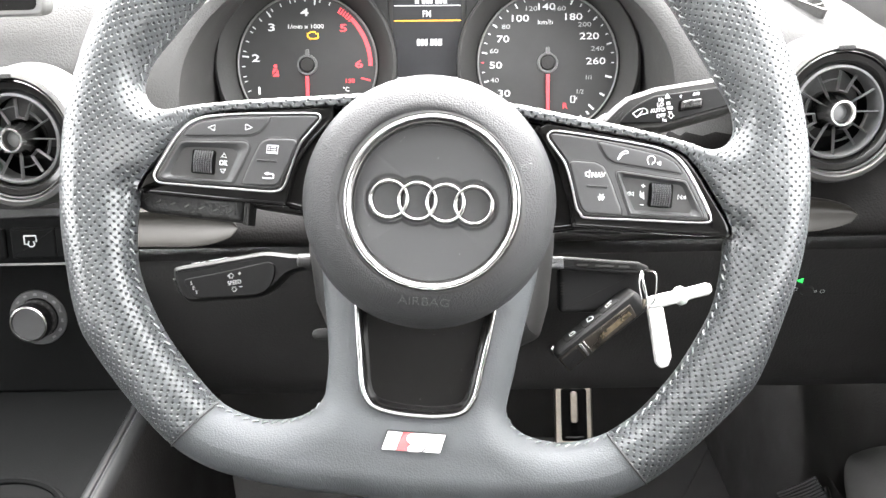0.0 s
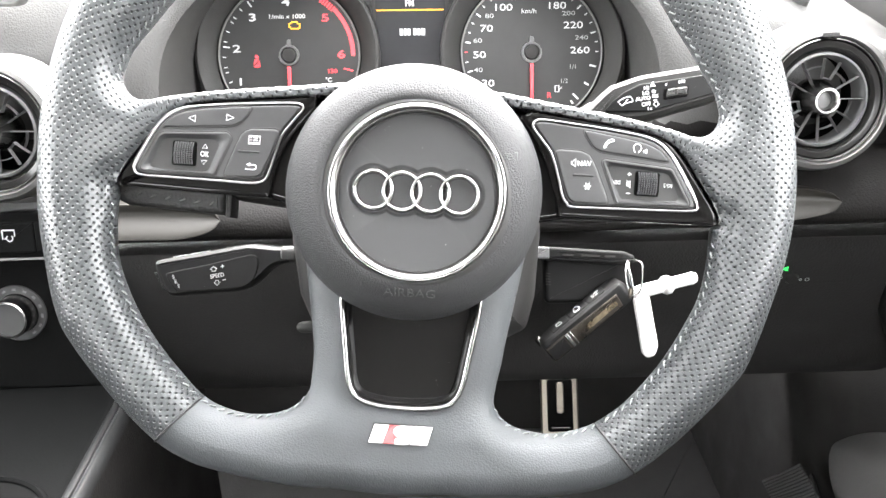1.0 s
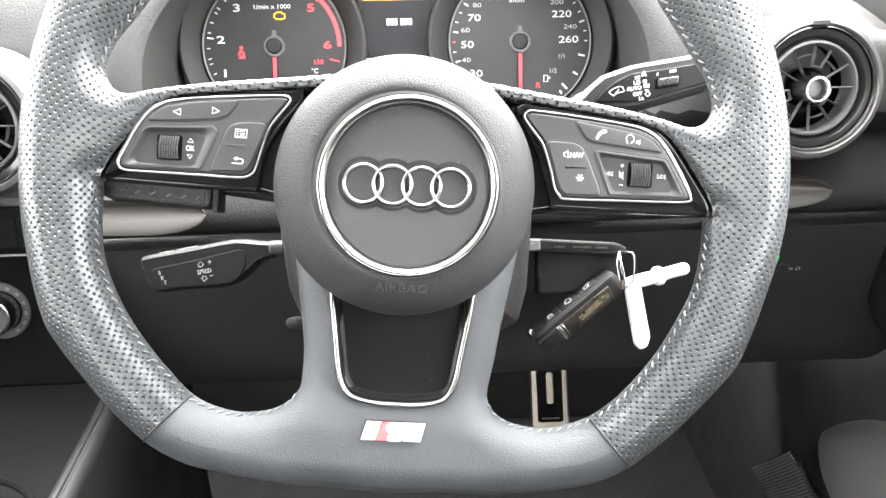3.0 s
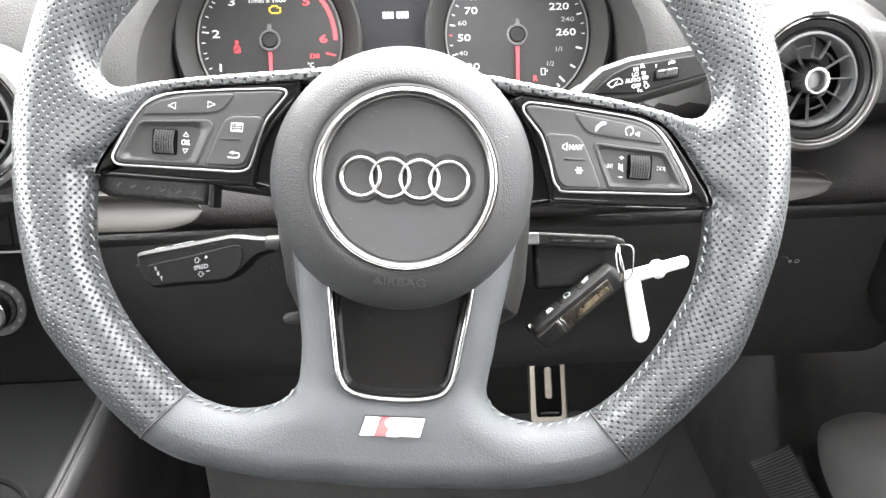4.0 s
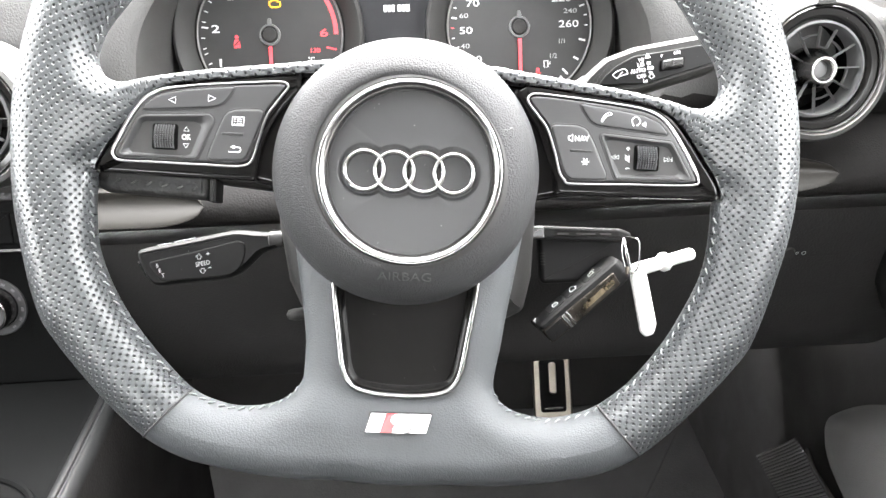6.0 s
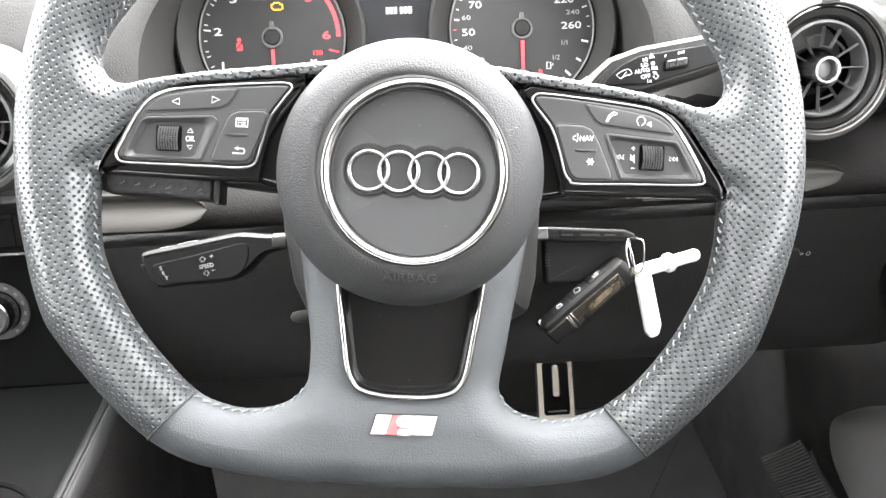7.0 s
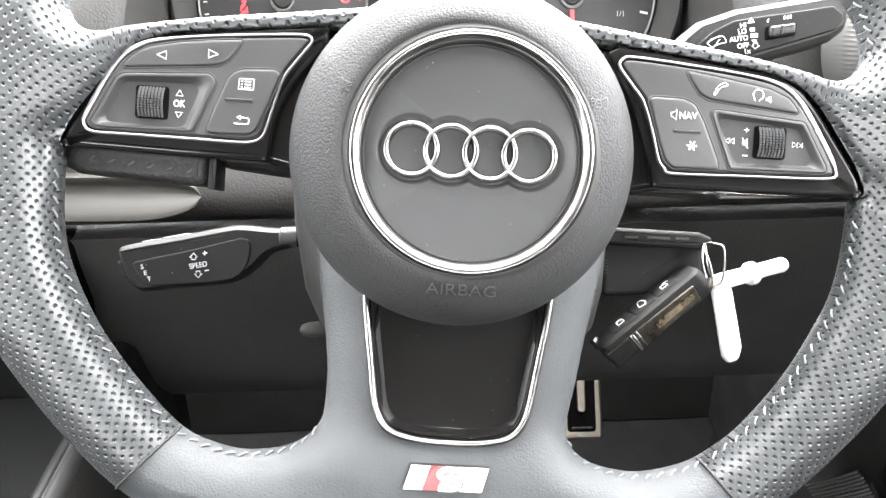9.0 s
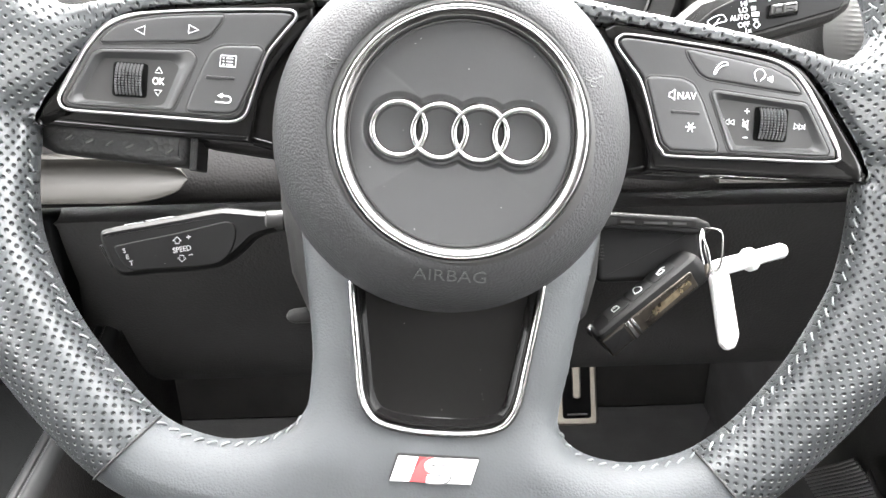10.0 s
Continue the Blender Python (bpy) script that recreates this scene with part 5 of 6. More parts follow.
# ---- steering column, stalks ----
col = group_of("steering_column", COLUMN, "dark grey steering column shroud behind the wheel", "steering column")
sh = rounded([(-0.076, 0.030), (-0.0755, -0.020), (-0.0718, -0.050), (-0.0640, -0.0700), (-0.045, -0.0760), (0.045, -0.0800), (0.0585, -0.0740), (0.0640, -0.055), (0.0680, -0.020), (0.070, 0.030), (0.05, 0.050), (-0.05, 0.050)], 0.008)
prism("shroud", sh, [(0.006, -0.30), (0, -0.26), (0, -0.104), (0.0010, -0.096), (0.0035, -0.089), (0.0080, -0.083), (0.0140, -0.0795), (0.022, -0.078)], M_SHROUD, col, "dark grey plastic shroud")
prism("hub_shaft", rounded([(-0.03, -0.03), (0.03, -0.03), (0.03, 0.03), (-0.03, 0.03)], 0.02), [(0, -0.0785), (0, -0.05)], M_BLACK, col)
prism("shroud_seam", sh, [(-0.0004, -0.112), (-0.0004, -0.111)], M_SEAM, col)
tube("adjuster_lever", [(-0.058, -0.0700, -0.112), (-0.068, -0.0702, -0.1105), (-0.0725, -0.0704, -0.1105), (-0.0750, -0.0705, -0.1108), (-0.0762, -0.0705, -0.111)], (0.0036, 0.0036, 0.0034, 0.0026, 0.0008), (0.003, 0.003, 0.0028, 0.002, 0.0006), M_DARK, col, "rounded column adjuster lever", n=14)

cruise = group_of("cruise_stalk", COLUMN, "black cruise control stalk with white print", "stalk")
o = even(spline([(-0.1578, -0.0310), (-0.1545, -0.0283), (-0.1300, -0.0246), (-0.1062, -0.0209), (-0.1000, -0.0207), (-0.0880, -0.0222), (-0.0770, -0.0236), (-0.0770, -0.0310), (-0.0880, -0.0340), (-0.0960, -0.0410), (-0.1030, -0.0460), (-0.1110, -0.0480), (-0.1330, -0.0490), (-0.1460, -0.0500), (-0.1515, -0.0475), (-0.1565, -0.0370)], 6, True), 110)
prism("body", o, [(0.002, -0.122), (0, -0.119), (0, -0.1085), (0.0008, -0.1060), (0.0022, -0.1048), (0.0030, -0.1050)], M_KEY, cruise, "black stalk body")
prism("inlay", even(spline([(-0.1506, -0.0372), (-0.1470, -0.0354), (-0.1258, -0.0316), (-0.1055, -0.0274), (-0.1000, -0.0266), (-0.0965, -0.0295), (-0.0980, -0.0380), (-0.1030, -0.0440), (-0.1110, -0.0461), (-0.1328, -0.0470), (-0.1432, -0.0470), (-0.1462, -0.0450)], 6, True), 90), soft_layers(-0.107, -0.1042, 0.0006), M_KEY, cruise, "slightly raised black inlay")
prism("set_button", rounded([(-0.1588, -0.0352), (-0.1548, -0.0362), (-0.1506, -0.0455), (-0.1535, -0.0462)], 0.0008), soft_layers(-0.118, -0.1065, 0.0008), M_KEY, cruise, "end push button")
tube("neck", spline([(-0.084, -0.0262, -0.113), (-0.078, -0.0262, -0.112), (-0.070, -0.0265, -0.112)], 4), 0.0030, 0.005, M_RAIL, cruise, n=12)
lathe("root", [(0, 0.002), (0.0040, 0.002), (0.0048, 0.001), (0.0048, -0.006)], M_SHROUD, cruise, "grey collar", seg=20).matrix_basis = pose(-0.0815, -0.0268, -0.1085, 0, -90, 0)
ZS = -0.1040
for ch, x, y in (("S", -0.1462, -0.0384), ("E", -0.1449, -0.0412), ("T", -0.1432, -0.0440)):
    letters(ch, 0.0030, M_ICON_DIM, pose(x, y, ZS, 0, 0, 8), cruise, bold=0.00003)
letters("SPEED", 0.0034, M_ICON_DIM, pose(-0.1206, -0.0384, ZS, 0, 0, 8), cruise, bold=0.00003, squeeze=0.9)
for cy, s in ((-0.0346, 1), (-0.0422, -1)):
    cx = -0.1226 if s > 0 else -0.1208
    stroke([(cx, cy + s * 0.0018), (cx + 0.0018, cy), (cx + 0.0009, cy), (cx + 0.0009, cy - s * 0.0011), (cx - 0.0009, cy - s * 0.0011), (cx - 0.0009, cy), (cx - 0.0018, cy)], 0.00018, M_ICON_DIM, ZS, cruise, closed=True)
stroke([(-0.1184, -0.0331), (-0.1164, -0.0328)], 0.00018, M_ICON_DIM, ZS, cruise)
stroke([(-0.1174, -0.0339), (-0.1174, -0.0320)], 0.00018, M_ICON_DIM, ZS, cruise)
stroke([(-0.1178, -0.0410), (-0.1158, -0.0407)], 0.00018, M_ICON_DIM, ZS, cruise)
for txt, u, w in (("CANCEL", -0.1330, -0.1165), ("RESUME", -0.1330, -0.1128), ("OFF", -0.1440, -0.1160), ("ON", -0.1460, -0.1122)):
    letters(txt, 0.0033, M_ICON, pose(u, -0.0209 + 0.1515 * (u + 0.1062) + 0.0005, w, -90, 0, 8.6), cruise, bold=0.00003)

wiper = group_of("wiper_stalk", COLUMN, "black wiper stalk with a slider and white print", "stalk")
wo = [(0.0960, 0.0520), (0.1045, 0.0605), (0.1118, 0.0662), (0.1290, 0.0716), (0.1780, 0.0782), (0.1830, 0.0700), (0.1800, 0.0610), (0.1730, 0.0560), (0.1310, 0.0452), (0.1000, 0.0440)]
prism("body", rounded(wo, 0.004), [(0.002, -0.122), (0, -0.119), (0, -0.1060), (0.0010, -0.1028), (0.0028, -0.1010), (0.0038, -0.1012)], M_DARK, wiper, "dark grey stalk body")
prism("inlay", rounded([(0.1060, 0.0500), (0.1112, 0.0560), (0.1178, 0.0612), (0.1277, 0.0658), (0.1730, 0.0712), (0.1785, 0.0668), (0.1740, 0.0602), (0.1339, 0.0500)], 0.003), soft_layers(-0.104, -0.0998, 0.0007), M_KEY, wiper, "matt black inlay")
tube("neck", [(0.066, 0.030, -0.113), (0.085, 0.041, -0.112), (0.104, 0.052, -0.112)], 0.007, 0.008, M_DARK, wiper, n=14)
ZW = -0.0994
for txt, x, y in (("HI", 0.1312, 0.0632), ("LO", 0.1308, 0.0604), ("AUTO", 0.1292, 0.0572), ("OFF", 0.1310, 0.0540), ("1x", 0.1328, 0.0514)):
    letters(txt, 0.0031, M_ICON, pose(x, y, ZW, 0, 0, 6), wiper, bold=0.00003)
stroke([(0.1349, 0.0664), (0.1362, 0.0646), (0.1336, 0.0643)], 0.0005, M_ICON, ZW, wiper, closed=True)
for x, y, w, h in ((0.1354, 0.0612, 0.0010, 0.0008), (0.1362, 0.0586, 0.0016, 0.0009), (0.1362, 0.0562, 0.0010, 0.0003)):
    bar("level_bar", [(x - w, y - h), (x + w, y - h), (x + w, y + h), (x - w, y + h)], M_ICON, ZW + 0.0001, wiper)
stroke([(0.1366, 0.0524), (0.1384, 0.0540), (0.1376, 0.0540), (0.1376, 0.0552), (0.1358, 0.0552), (0.1358, 0.0540), (0.1350, 0.0540)], 0.0002, M_ICON, ZW, wiper, closed=True)
stroke(spline([(0.1146, 0.0556), (0.1176, 0.0576), (0.1216, 0.0586), (0.1232, 0.0560), (0.1196, 0.0550), (0.1168, 0.0536)], 5), 0.0002, M_ICON, ZW, wiper, closed=True)
stroke([(0.1172, 0.0534), (0.1204, 0.0572)], 0.0002, M_ICON, ZW, wiper)
prism("slider_slot", rounded([(0.1408, 0.0560), (0.1552, 0.0578), (0.1560, 0.0644), (0.1416, 0.0626)], 0.0012), [(0, -0.1010), (0.0003, -0.0990), (0.0008, -0.0990), (0.0010, -0.1002)], M_RUBBER, wiper)
prism("slider", rounded([(0.1424, 0.0572), (0.1540, 0.0586), (0.1546, 0.0634), (0.1430, 0.0620)], 0.001), soft_layers(-0.1005, -0.0965, 0.0012), M_SHROUD, wiper, "ribbed dark slider")
prism("slider_rib", [(0.1468, 0.0580), (0.1482, 0.0582), (0.1487, 0.0624), (0.1473, 0.0622)], soft_layers(-0.098, -0.0958, 0.0004), M_DARK, wiper)
for x, y in ((0.1425, 0.0650), (0.1500, 0.0662), (0.1514, 0.0664), (0.1528, 0.0666)):
    stroke([(x, y - 0.0007), (x + 0.0004, y + 0.0008)], 0.0003, M_ICON, ZW, wiper, "drop")

# ---- ignition key, key ring, spare fob, white tag ----
key = group_of("ignition_key", COLUMN, "black key head standing in the ignition lock", "key")
prism("head", rounded([(0.0780, -0.0272), (0.1289, -0.0318), (0.1350, -0.0345), (0.1362, -0.0385), (0.1338, -0.0415), (0.1334, -0.0570), (0.1280, -0.0650), (0.078, -0.0650)], 0.004), soft_layers(-0.182, -0.172, 0.003), M_KEY, key, "black key shell")
prism("edge", rounded([(0.0770, -0.0268), (0.1289, -0.0314), (0.1356, -0.0343), (0.1366, -0.0388), (0.1318, -0.0404), (0.0770, -0.0360)], 0.002), soft_layers(-0.178, -0.162, 0.002), M_KEY, key)
prism("label_slot", rounded([(0.0868, -0.0300), (0.1285, -0.0332), (0.1280, -0.0366), (0.0868, -0.0342)], 0.0008), [(0, -0.165), (0.0003, -0.1616)], M_GLOSS, key)
for a, b in ((0.0890, 0.0960), (0.1010, 0.1130), (0.1160, 0.1230)):
    bar("writing_bar", [(a, -0.0320 - 0.06 * (a - 0.089)), (b, -0.0320 - 0.06 * (b - 0.089)), (b, -0.0332 - 0.06 * (b - 0.089)), (a, -0.0332 - 0.06 * (a - 0.089))], M_SHROUD, -0.1612, key)
prism("lock_collar", rounded([(0.0685, -0.0265), (0.0800, -0.0275), (0.0800, -0.0350), (0.0685, -0.0345)], 0.001), soft_layers(-0.18, -0.158, 0.001), M_CLIP, key, "grey lock collar")
for i in range(5):
    bar("grip_rib", [(0.0785, -0.0445 - 0.0018 * i), (0.0815, -0.0447 - 0.0018 * i), (0.0815, -0.0453 - 0.0018 * i), (0.0785, -0.0451 - 0.0018 * i)], M_DARK, -0.1694, key, h=0.001)

ring = group_of("key_ring", COLUMN, "bent steel wire key ring", "key ring")
tube("wire", spline([(0.1322, -0.0372, -0.160), (0.1362, -0.0378, -0.154), (0.1378, -0.0400, -0.151), (0.1376, -0.0470, -0.150), (0.1362, -0.0560, -0.150), (0.1326, -0.0580, -0.151), (0.1312, -0.0470, -0.154), (0.1306, -0.0395, -0.161)], 6, True),
     0.0007, 0.0007, M_CHROME, ring, closed=True, n=8)
tube("wire", spline([(0.1310, -0.0376, -0.161), (0.1288, -0.0420, -0.157), (0.1278, -0.0480, -0.154), (0.1296, -0.0590, -0.151), (0.1318, -0.0580, -0.151), (0.1304, -0.0480, -0.155), (0.1318, -0.0400, -0.161)], 6, True),
     0.0006, 0.0006, M_CHROME, ring, closed=True, n=8)
tube("swivel", spline([(0.1300, -0.0555, -0.151), (0.1285, -0.0600, -0.150), (0.1262, -0.0618, -0.152)], 4), 0.0017, 0.0017, M_BLADE, ring, n=10)

# fob laid out along its own length, then turned so that it hangs with its blade side in view
FOB = COLUMN @ pose(0.1012, -0.0742, -0.160, 0, 0, 38) @ pose(0, 0, 0, -82, 0, 0) @ Matrix.Diagonal((0.93, 1, 1, 1))
fob = group_of("key_fob", FOB, "black flip key fob with a folded metal blade", "key")
prism("shell", rounded([(-0.0350, -0.0120), (0.0330, -0.0125), (0.0365, -0.0080), (0.0365, 0.0080), (0.0310, 0.0130), (-0.0290, 0.0125), (-0.0350, 0.0060)], 0.006, 6), [(0.0034, -0.0082), (0.0010, -0.0070), (0, -0.004), (0, 0.003), (0.0010, 0.0058), (0.0034, 0.0070)], M_KEY, fob, "black plastic shell")
for i, x in enumerate((-0.0160, 0.0000, 0.0160)):
    prism("button", rounded([(x - 0.0074, -0.0060), (x + 0.0074, -0.0060), (x + 0.0074, 0.0098), (x - 0.0074, 0.0098)], 0.002), soft_layers(0.0055, 0.0074, 0.0005), M_FOB, fob)
    if i == 1:
        stroke(spline([(x - 0.0026, -0.0012), (x - 0.0012, 0.0050), (x + 0.0010, 0.0056), (x + 0.0026, 0.0010), (x + 0.0012, -0.0030)], 4), 0.00035, M_ICON, 0.0077, fob, closed=True)
    else:
        stroke([(x - 0.0020, -0.0020), (x + 0.0020, -0.0020), (x + 0.0020, 0.0020), (x - 0.0020, 0.0020)], 0.00035, M_ICON, 0.0077, fob, closed=True)
        stroke(arc(x + (0.0020 if i else 0), 0.0020, 0.0018, 0, 180, 8), 0.00035, M_ICON, 0.0077, fob)
SIDE = pose(0, -0.0118, -0.0012, 90, 0, 0)
for nm, pts, lay, mat, lab in (
        ("blade_plate", rounded([(-0.0345, -0.0052), (0.0255, -0.0048), (0.0268, 0.0040), (-0.0345, 0.0052)], 0.001), soft_layers(-0.004, 0.0014, 0.0006), M_BLADE, "scratched nickel blade side"),
        ("blade_slot", rounded([(-0.0035, -0.0028), (0.0235, -0.0022), (0.0240, 0.0016), (-0.0035, 0.0014)], 0.001), [(0, 0.0004), (0.0004, 0.0018)], M_GROOVE, "worn bronze groove"),
        ("blade_dark", rounded([(-0.0338, -0.0046), (-0.0195, -0.0046), (-0.0195, 0.0044), (-0.0338, 0.0046)], 0.0006), [(0, 0.0004), (0.0004, 0.0018)], M_KEY, ""),
        ("blade_bar", [(-0.0185, -0.0052), (-0.0160, -0.0052), (-0.0160, 0.0050), (-0.0185, 0.0051)], soft_layers(0.0, 0.0021, 0.0004), M_CHROME, "bright cross bar"),
        ("blade_bar", [(-0.0148, -0.0052), (-0.0134, -0.0052), (-0.0134, 0.0050), (-0.0148, 0.0051)], soft_layers(0.0, 0.0021, 0.0004), M_CHROME, "bright cross bar")):
    prism(nm, pts, lay, mat, fob, lab).matrix_basis = SIDE
lathe("pin", [(0, 0.002), (0.0022, 0.0016), (0.0026, 0), (0.0026, -0.004)], M_CHROME, fob, seg=16).matrix_basis = pose(-0.0335, 0.0060, 0.0065)

tag_t = group_of("key_tag", COLUMN, "white plastic trolley token key tag", "key tag")
prism("paddle", rounded([(0.1326, -0.0600), (0.1432, -0.0590), (0.1482, -0.0925), (0.1462, -0.0990), (0.1410, -0.1008), (0.1376, -0.0970)], 0.004, 5), [(0.0012, -0.1600), (0, -0.1588), (0, -0.1572), (0.0012, -0.1560)], M_WHITE, tag_t, "flat white paddle")
arm_path = spline([(0.1336, -0.0585, -0.1575), (0.1480, -0.0556, -0.1600), (0.1555, -0.0541, -0.1620), (0.1640, -0.0522, -0.1640), (0.1762, -0.0498, -0.1670)], 8)
arm_r = np.interp(np.linspace(0, 1, len(arm_path)), (0, 0.1, 0.38, 0.46, 0.56, 0.64, 0.9, 0.93, 1.0), (0.0035, 0.0045, 0.0042, 0.0062, 0.0062, 0.0040, 0.0040, 0.0043, 0.0030))
tube("arm", arm_path, arm_r, arm_r, M_WHITE, tag_t, "round white arm", n=18)

# ---- centre stack and console ----
stack = group_of("centre_stack", pose(-0.300, 0.563, 0.720, 78, 0, 0), "dark switch strip with a pale lower line", "control panel")
prism("panel", rounded([(-0.200, -0.018), (0.060, -0.018), (0.060, 0.017), (-0.200, 0.017)], 0.004), soft_layers(-0.04, 0.0, 0.002), M_CONSOLE, stack)
for x in (-0.062, -0.022, 0.014, 0.046):
    prism("switch", rounded([(x - 0.016, -0.012), (x + 0.016, -0.012), (x + 0.016, 0.010), (x - 0.016, 0.010)], 0.002), soft_layers(-0.004, 0.003, 0.0015), M_CONSOLE, stack)
prism("silver_line", [(-0.200, -0.0172), (0.060, -0.0172), (0.060, -0.0158), (-0.200, -0.0158)], [(0, -0.002), (0, 0.0012)], M_SILVER, stack, "thin satin line")
stroke([(0.0080, 0.0045), (0.0080, -0.0015), (0.0110, -0.0015)], 0.0005, M_ICON_DIM, 0.0032, stack)
stroke([(0.0080, 0.0045), (0.0165, 0.0045), (0.0165, 0.0000)], 0.0005, M_ICON_DIM, 0.0032, stack)
stroke(arc(0.0128, -0.0012, 0.0022, 130, 410, 12), 0.0004, M_ICON_DIM, 0.0032, stack)

climate = group_of("climate_panel", pose(-0.2975, 0.5650, 0.6580, 80, 0, 0), "black heater panel with a round chrome-edged knob", "control panel")
prism("panel", rounded([(-0.200, -0.060), (0.0745, -0.060), (0.0745, 0.046), (-0.200, 0.046)], 0.006), soft_layers(-0.02, 0.0, 0.003), M_CONSOLE, climate)
lathe("scale_ring", [(0.0150, 0.0), (0.0152, 0.0010), (0.0205, 0.0010), (0.0212, 0.0)], M_BUTTON, climate, seg=64)
for i in range(13):
    a = 235 - i * 24.2
    tick(climate, a, 0.0172, 0.0188, 0.0013, M_CLIP)
    climate.children[-1].matrix_basis = Matrix.Translation((0, 0, 0.0004))
lathe("knob", [(0.0145, 0.0008), (0.0142, 0.0140), (0.0135, 0.0165), (0.0122, 0.0168), (0.0119, 0.0158)], M_CHROME, climate, "brushed chrome knob rim", seg=64)
lathe("knob_cap", [(0, 0.0154), (0.0115, 0.0158), (0.0120, 0.0154)], M_BUTTON, climate, "dark knob cap", seg=48)

con = group_of("centre_console", pose(0, 0, 0), "dark centre console with a cup holder", "console")
ys_ = np.linspace(0.68, -0.60, 26)


def rise(y):
    return max(0.0, y - 0.50) ** 2 - 0.027 * (0.50 - min(y, 0.5))


for name, sec, mat, lab in (
        ("top", spline([(-0.60, 0.592), (-0.30, 0.5955), (-0.240, 0.5965), (-0.2300, 0.5975), (-0.2272, 0.5990)], 5), M_CONSOLE, "matt black console top"),
        ("lip", spline([(-0.2271, 0.5989), (-0.2262, 0.6010), (-0.2240, 0.6025), (-0.2215, 0.6022), (-0.2205, 0.6008)], 4), M_STRIP, "rounded edge strip with its highlight in the colour"),
        ("pad_edge", spline([(-0.2198, 0.6006), (-0.2185, 0.6022), (-0.2158, 0.6016), (-0.2125, 0.5980), (-0.2108, 0.5920), (-0.2102, 0.582)], 5), M_STRIP, "rounded knee pad edge with its highlight in the colour"),
        ("side", spline([(-0.2102, 0.5819), (-0.2094, 0.56), (-0.209, 0.12)], 4), M_RAIL, "dark console side")):
    verts, faces = [], []
    k = len(sec)
    for y in ys_:
        verts += [(x, y, z + rise(y)) for x, z in sec]
    for i in range(len(ys_) - 1):
        for j in range(k - 1):
            a = i * k + j
            faces.append((a, a + k, a + k + 1, a + 1))
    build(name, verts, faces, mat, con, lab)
tube("seam", [(-0.2201, y, 0.6002 + rise(y)) for y in ys_], 0.0008, 0.0006, M_SEAM, con, n=6)
cup = lathe("cup_holder", [(0.052, 0.0), (0.0505, 0.0025), (0.0485, 0.003), (0.0468, 0.0015), (0.0460, -0.003), (0.0455, -0.012)], M_CONSOLE, con, "cup holder ring", seg=72)
cup.matrix_basis = pose(-0.279, 0.4070, 0.5945)
# flat black disc at rim height stands in for the hollow's shade
lathe("cup_bottom", [(0, 0.0008), (0.030, 0.0006), (0.0455, 0.0004)], M_RUBBER, cup, seg=48)

# ---- light switch panel ----
lsw = group_of("light_switch", pose(0.268, 0.5768, 0.680, 104.5, 0, 0), "black light switch panel with a lit green lamp", "switch")
prism("panel", rounded([(-0.036, -0.026), (0.045, -0.026), (0.045, 0.010), (-0.036, 0.010)], 0.004), soft_layers(-0.02, 0.0, 0.001), M_BLACK, lsw)
prism("green_lamp", [(-0.0066, -0.0098), (-0.0011, -0.0074), (-0.0011, -0.0122)], [(0, 0.0), (0.0002, 0.0010)], M_GREEN, lsw, "lit green lamp")
for x, y, w in ((-0.005, -0.0185, 0.0026), (0.0105, -0.0210, 0.0016), (0.0155, -0.0210, 0.0026)):
    stroke(arc(x, y, w * 0.6, 0, 360, 9)[:-1], 0.0003, M_ICON_DIM, 0.0004, lsw, "faint_symbol", closed=True)
lathe("dimmer", [(0, 0.002), (0.004, 0.002), (0.0052, 0.0)], M_DARK, lsw, seg=24).matrix_basis = pose(0.004, -0.0200, 0)

# ---- brake pedal ----
pedal = group_of("brake_pedal", pose(0.1500, 0.888, 0.334, 62, 0, 0), "steel-framed sports pedal with rubber studs", "pedal")
prism("plate", rounded([(-0.023, -0.034), (0.023, -0.034), (0.0225, 0.040), (-0.0225, 0.040)], 0.005), soft_layers(-0.012, 0.0, 0.002), M_STEEL, pedal, "brushed steel plate")
prism("rubber_pad", rounded([(-0.0155, -0.026), (0.0155, -0.026), (0.0155, 0.037), (-0.0155, 0.037)], 0.004), soft_layers(-0.002, 0.0025, 0.001), M_RUBBER, pedal)
prism("center_stud", rounded([(-0.0045, -0.004), (0.0045, -0.004), (0.0045, 0.034), (-0.0045, 0.034)], 0.004), soft_layers(0.0, 0.0045, 0.001), M_STEEL, pedal, "steel stud")
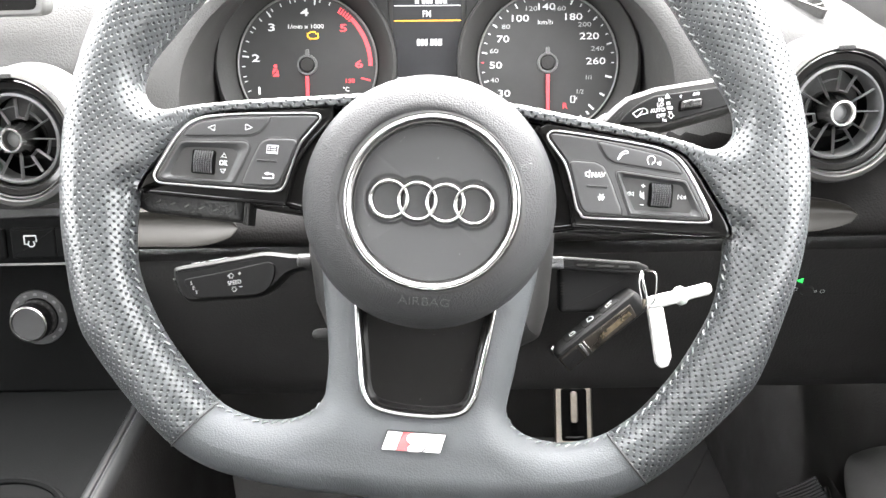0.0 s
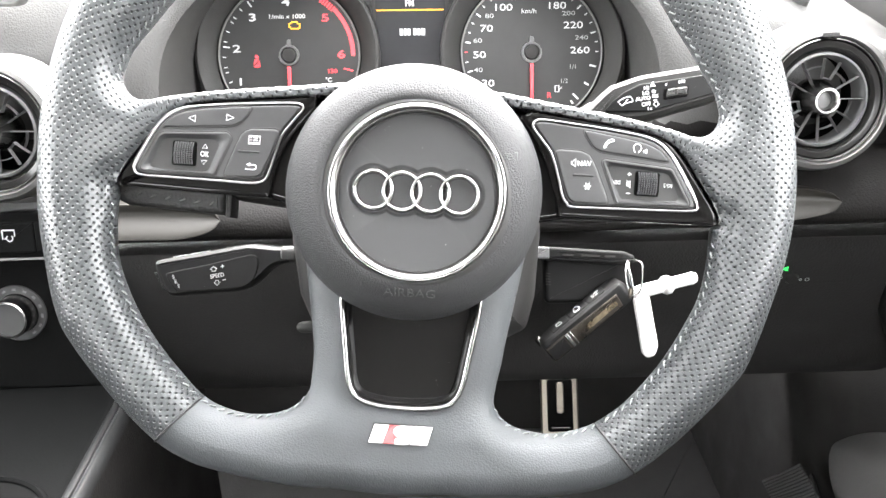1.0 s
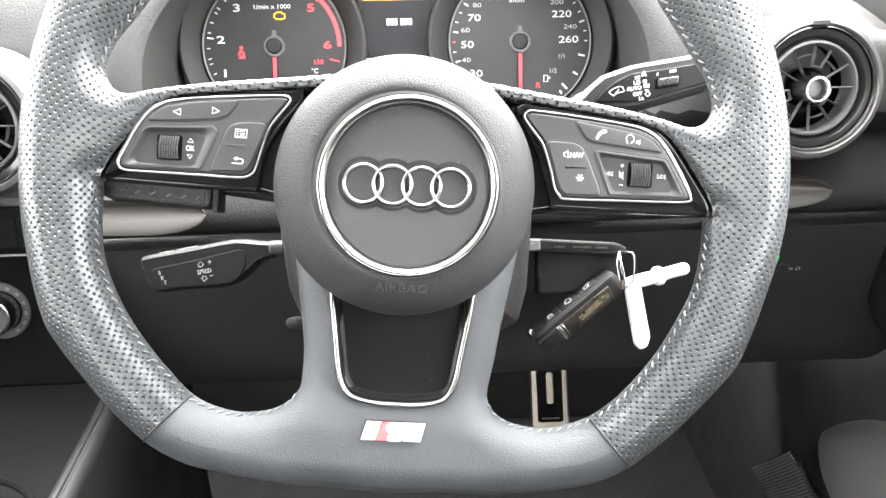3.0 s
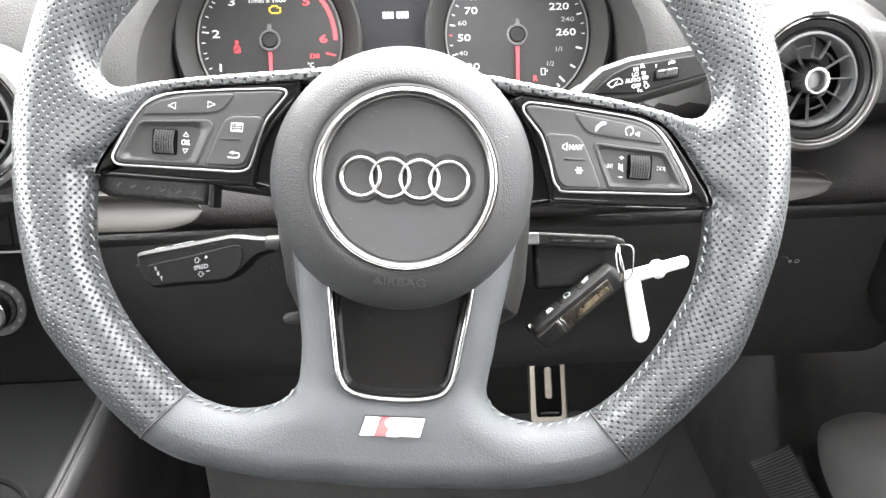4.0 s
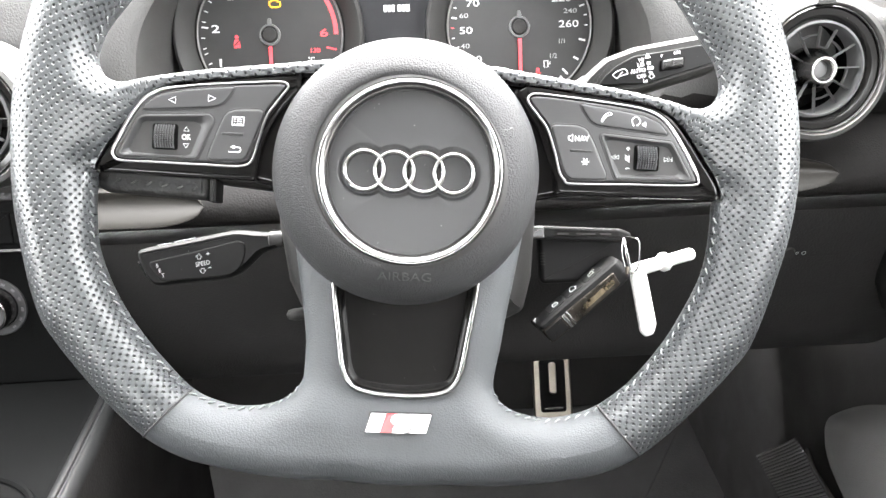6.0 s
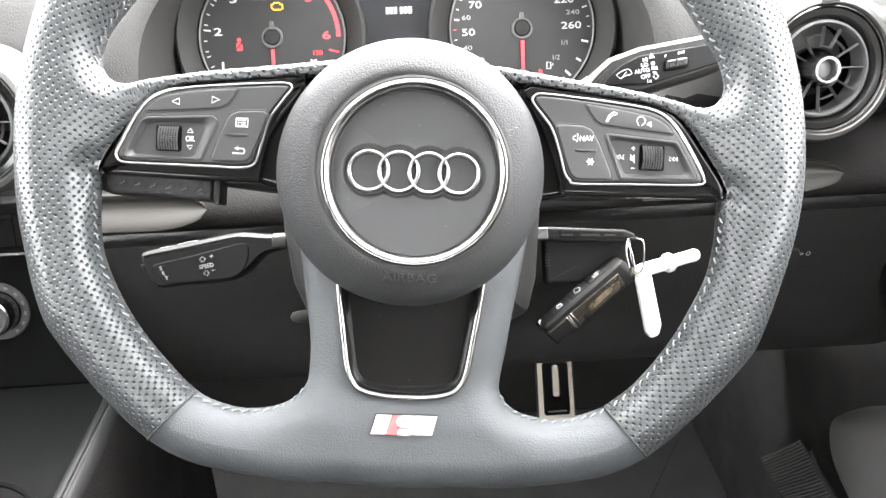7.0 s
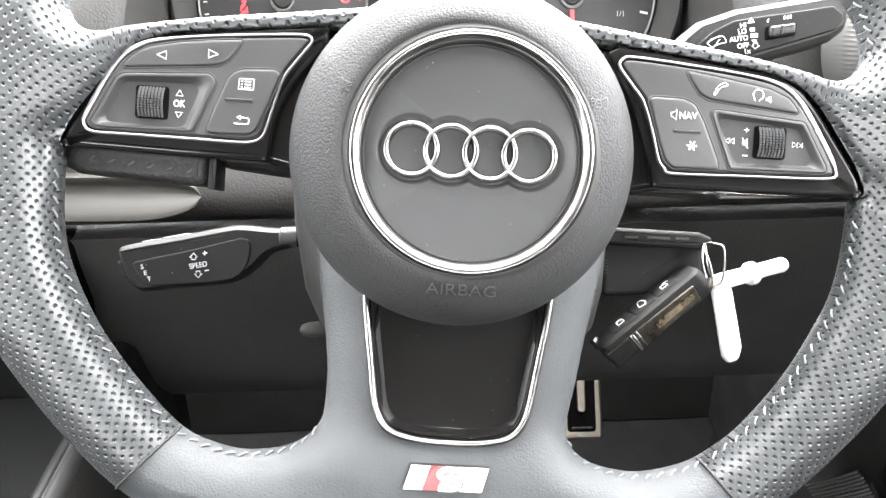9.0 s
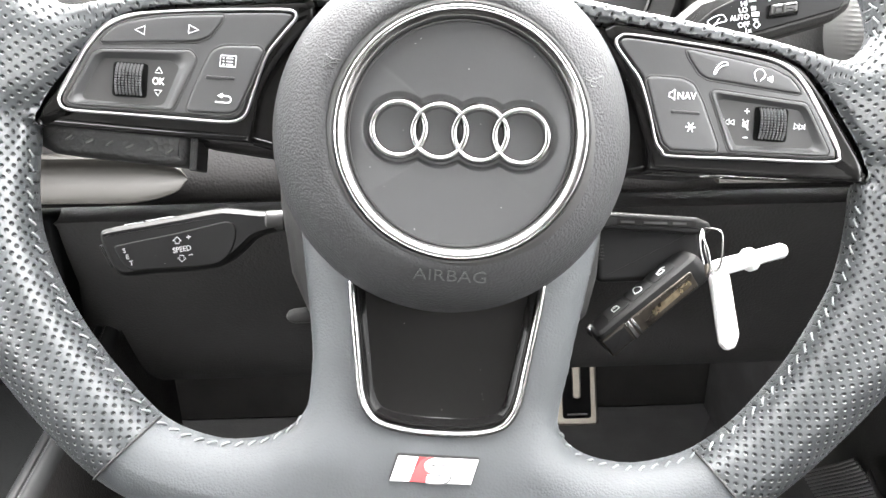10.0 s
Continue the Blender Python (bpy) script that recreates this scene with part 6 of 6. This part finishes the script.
prism("low_stud", rounded([(-0.0110, -0.0225), (0.0110, -0.0225), (0.0110, -0.0205), (-0.0110, -0.0205)], 0.0008), soft_layers(0.0, 0.0045, 0.001), M_DARK, pedal)
tube("arm", spline([(0, 0.02, -0.012), (0, 0.15, -0.06), (0, 0.20, -0.25)], 5), 0.008, 0.012, M_BLACK, pedal, n=10)

# ---- driver door trim ----
door = group_of("door_trim", pose(0.008, 0, -0.037), "black door trim with speaker grille and pocket", "door panel")
sec = spline([(0.399, 0.550), (0.385, 0.543), (0.368, 0.527), (0.356, 0.508), (0.351, 0.475), (0.353, 0.446), (0.360, 0.432), (0.376, 0.428), (0.399, 0.428)], 6)
verts, faces = [], []
yy_ = np.concatenate((np.linspace(0.705, 0.60, 18), np.linspace(0.56, -0.40, 12)))
for y in yy_:
    f = 1 - min(1.0, max(0.0, (y - 0.555) / 0.150)) ** 1.7
    for x, z in sec:
        verts.append((0.399 - (0.399 - x) * max(0.0, f) ** 0.4, y, z if z < 0.446 else 0.446 + (z - 0.446) * (0.10 + 0.90 * f)))
k = len(sec)
for i in range(len(yy_) - 1):
    for j in range(k - 1):
        a = i * k + j
        faces.append((a, a + 1, a + k + 1, a + k))
build("armrest", verts, faces, M_ARM, door, "grey grained armrest moulding")
# overhang added so that the armrest top lies in its shade
box("upper_panel", (0.335, -0.40, 0.640), (0.388, 0.60, 0.860), M_SHROUD, door, "dark upper door panel added to shade the armrest", r=0.03)
tube("grille_lip", [(0.362, 0.690, 0.4245), (0.356, 0.66, 0.4245), (0.355, 0.50, 0.4245), (0.355, 0.20, 0.4245)], 0.0022, 0.0026, M_SHROUD, door, n=8)
build("grille_backing", [(0.372, 0.72, 0.20), (0.366, 0.10, 0.20), (0.366, 0.10, 0.424), (0.372, 0.72, 0.424)], [(0, 1, 2, 3)], M_BLACK, door)
for i in range(52):
    y = 0.712 - 0.0046 * i
    tube("grille_slat", [(0.3650, y + 0.090, 0.325), (0.3640, y + 0.055, 0.362), (0.3620, y + 0.026, 0.392), (0.3600, y, 0.420)], 0.0011, 0.0014, M_CLIP, door, n=5)
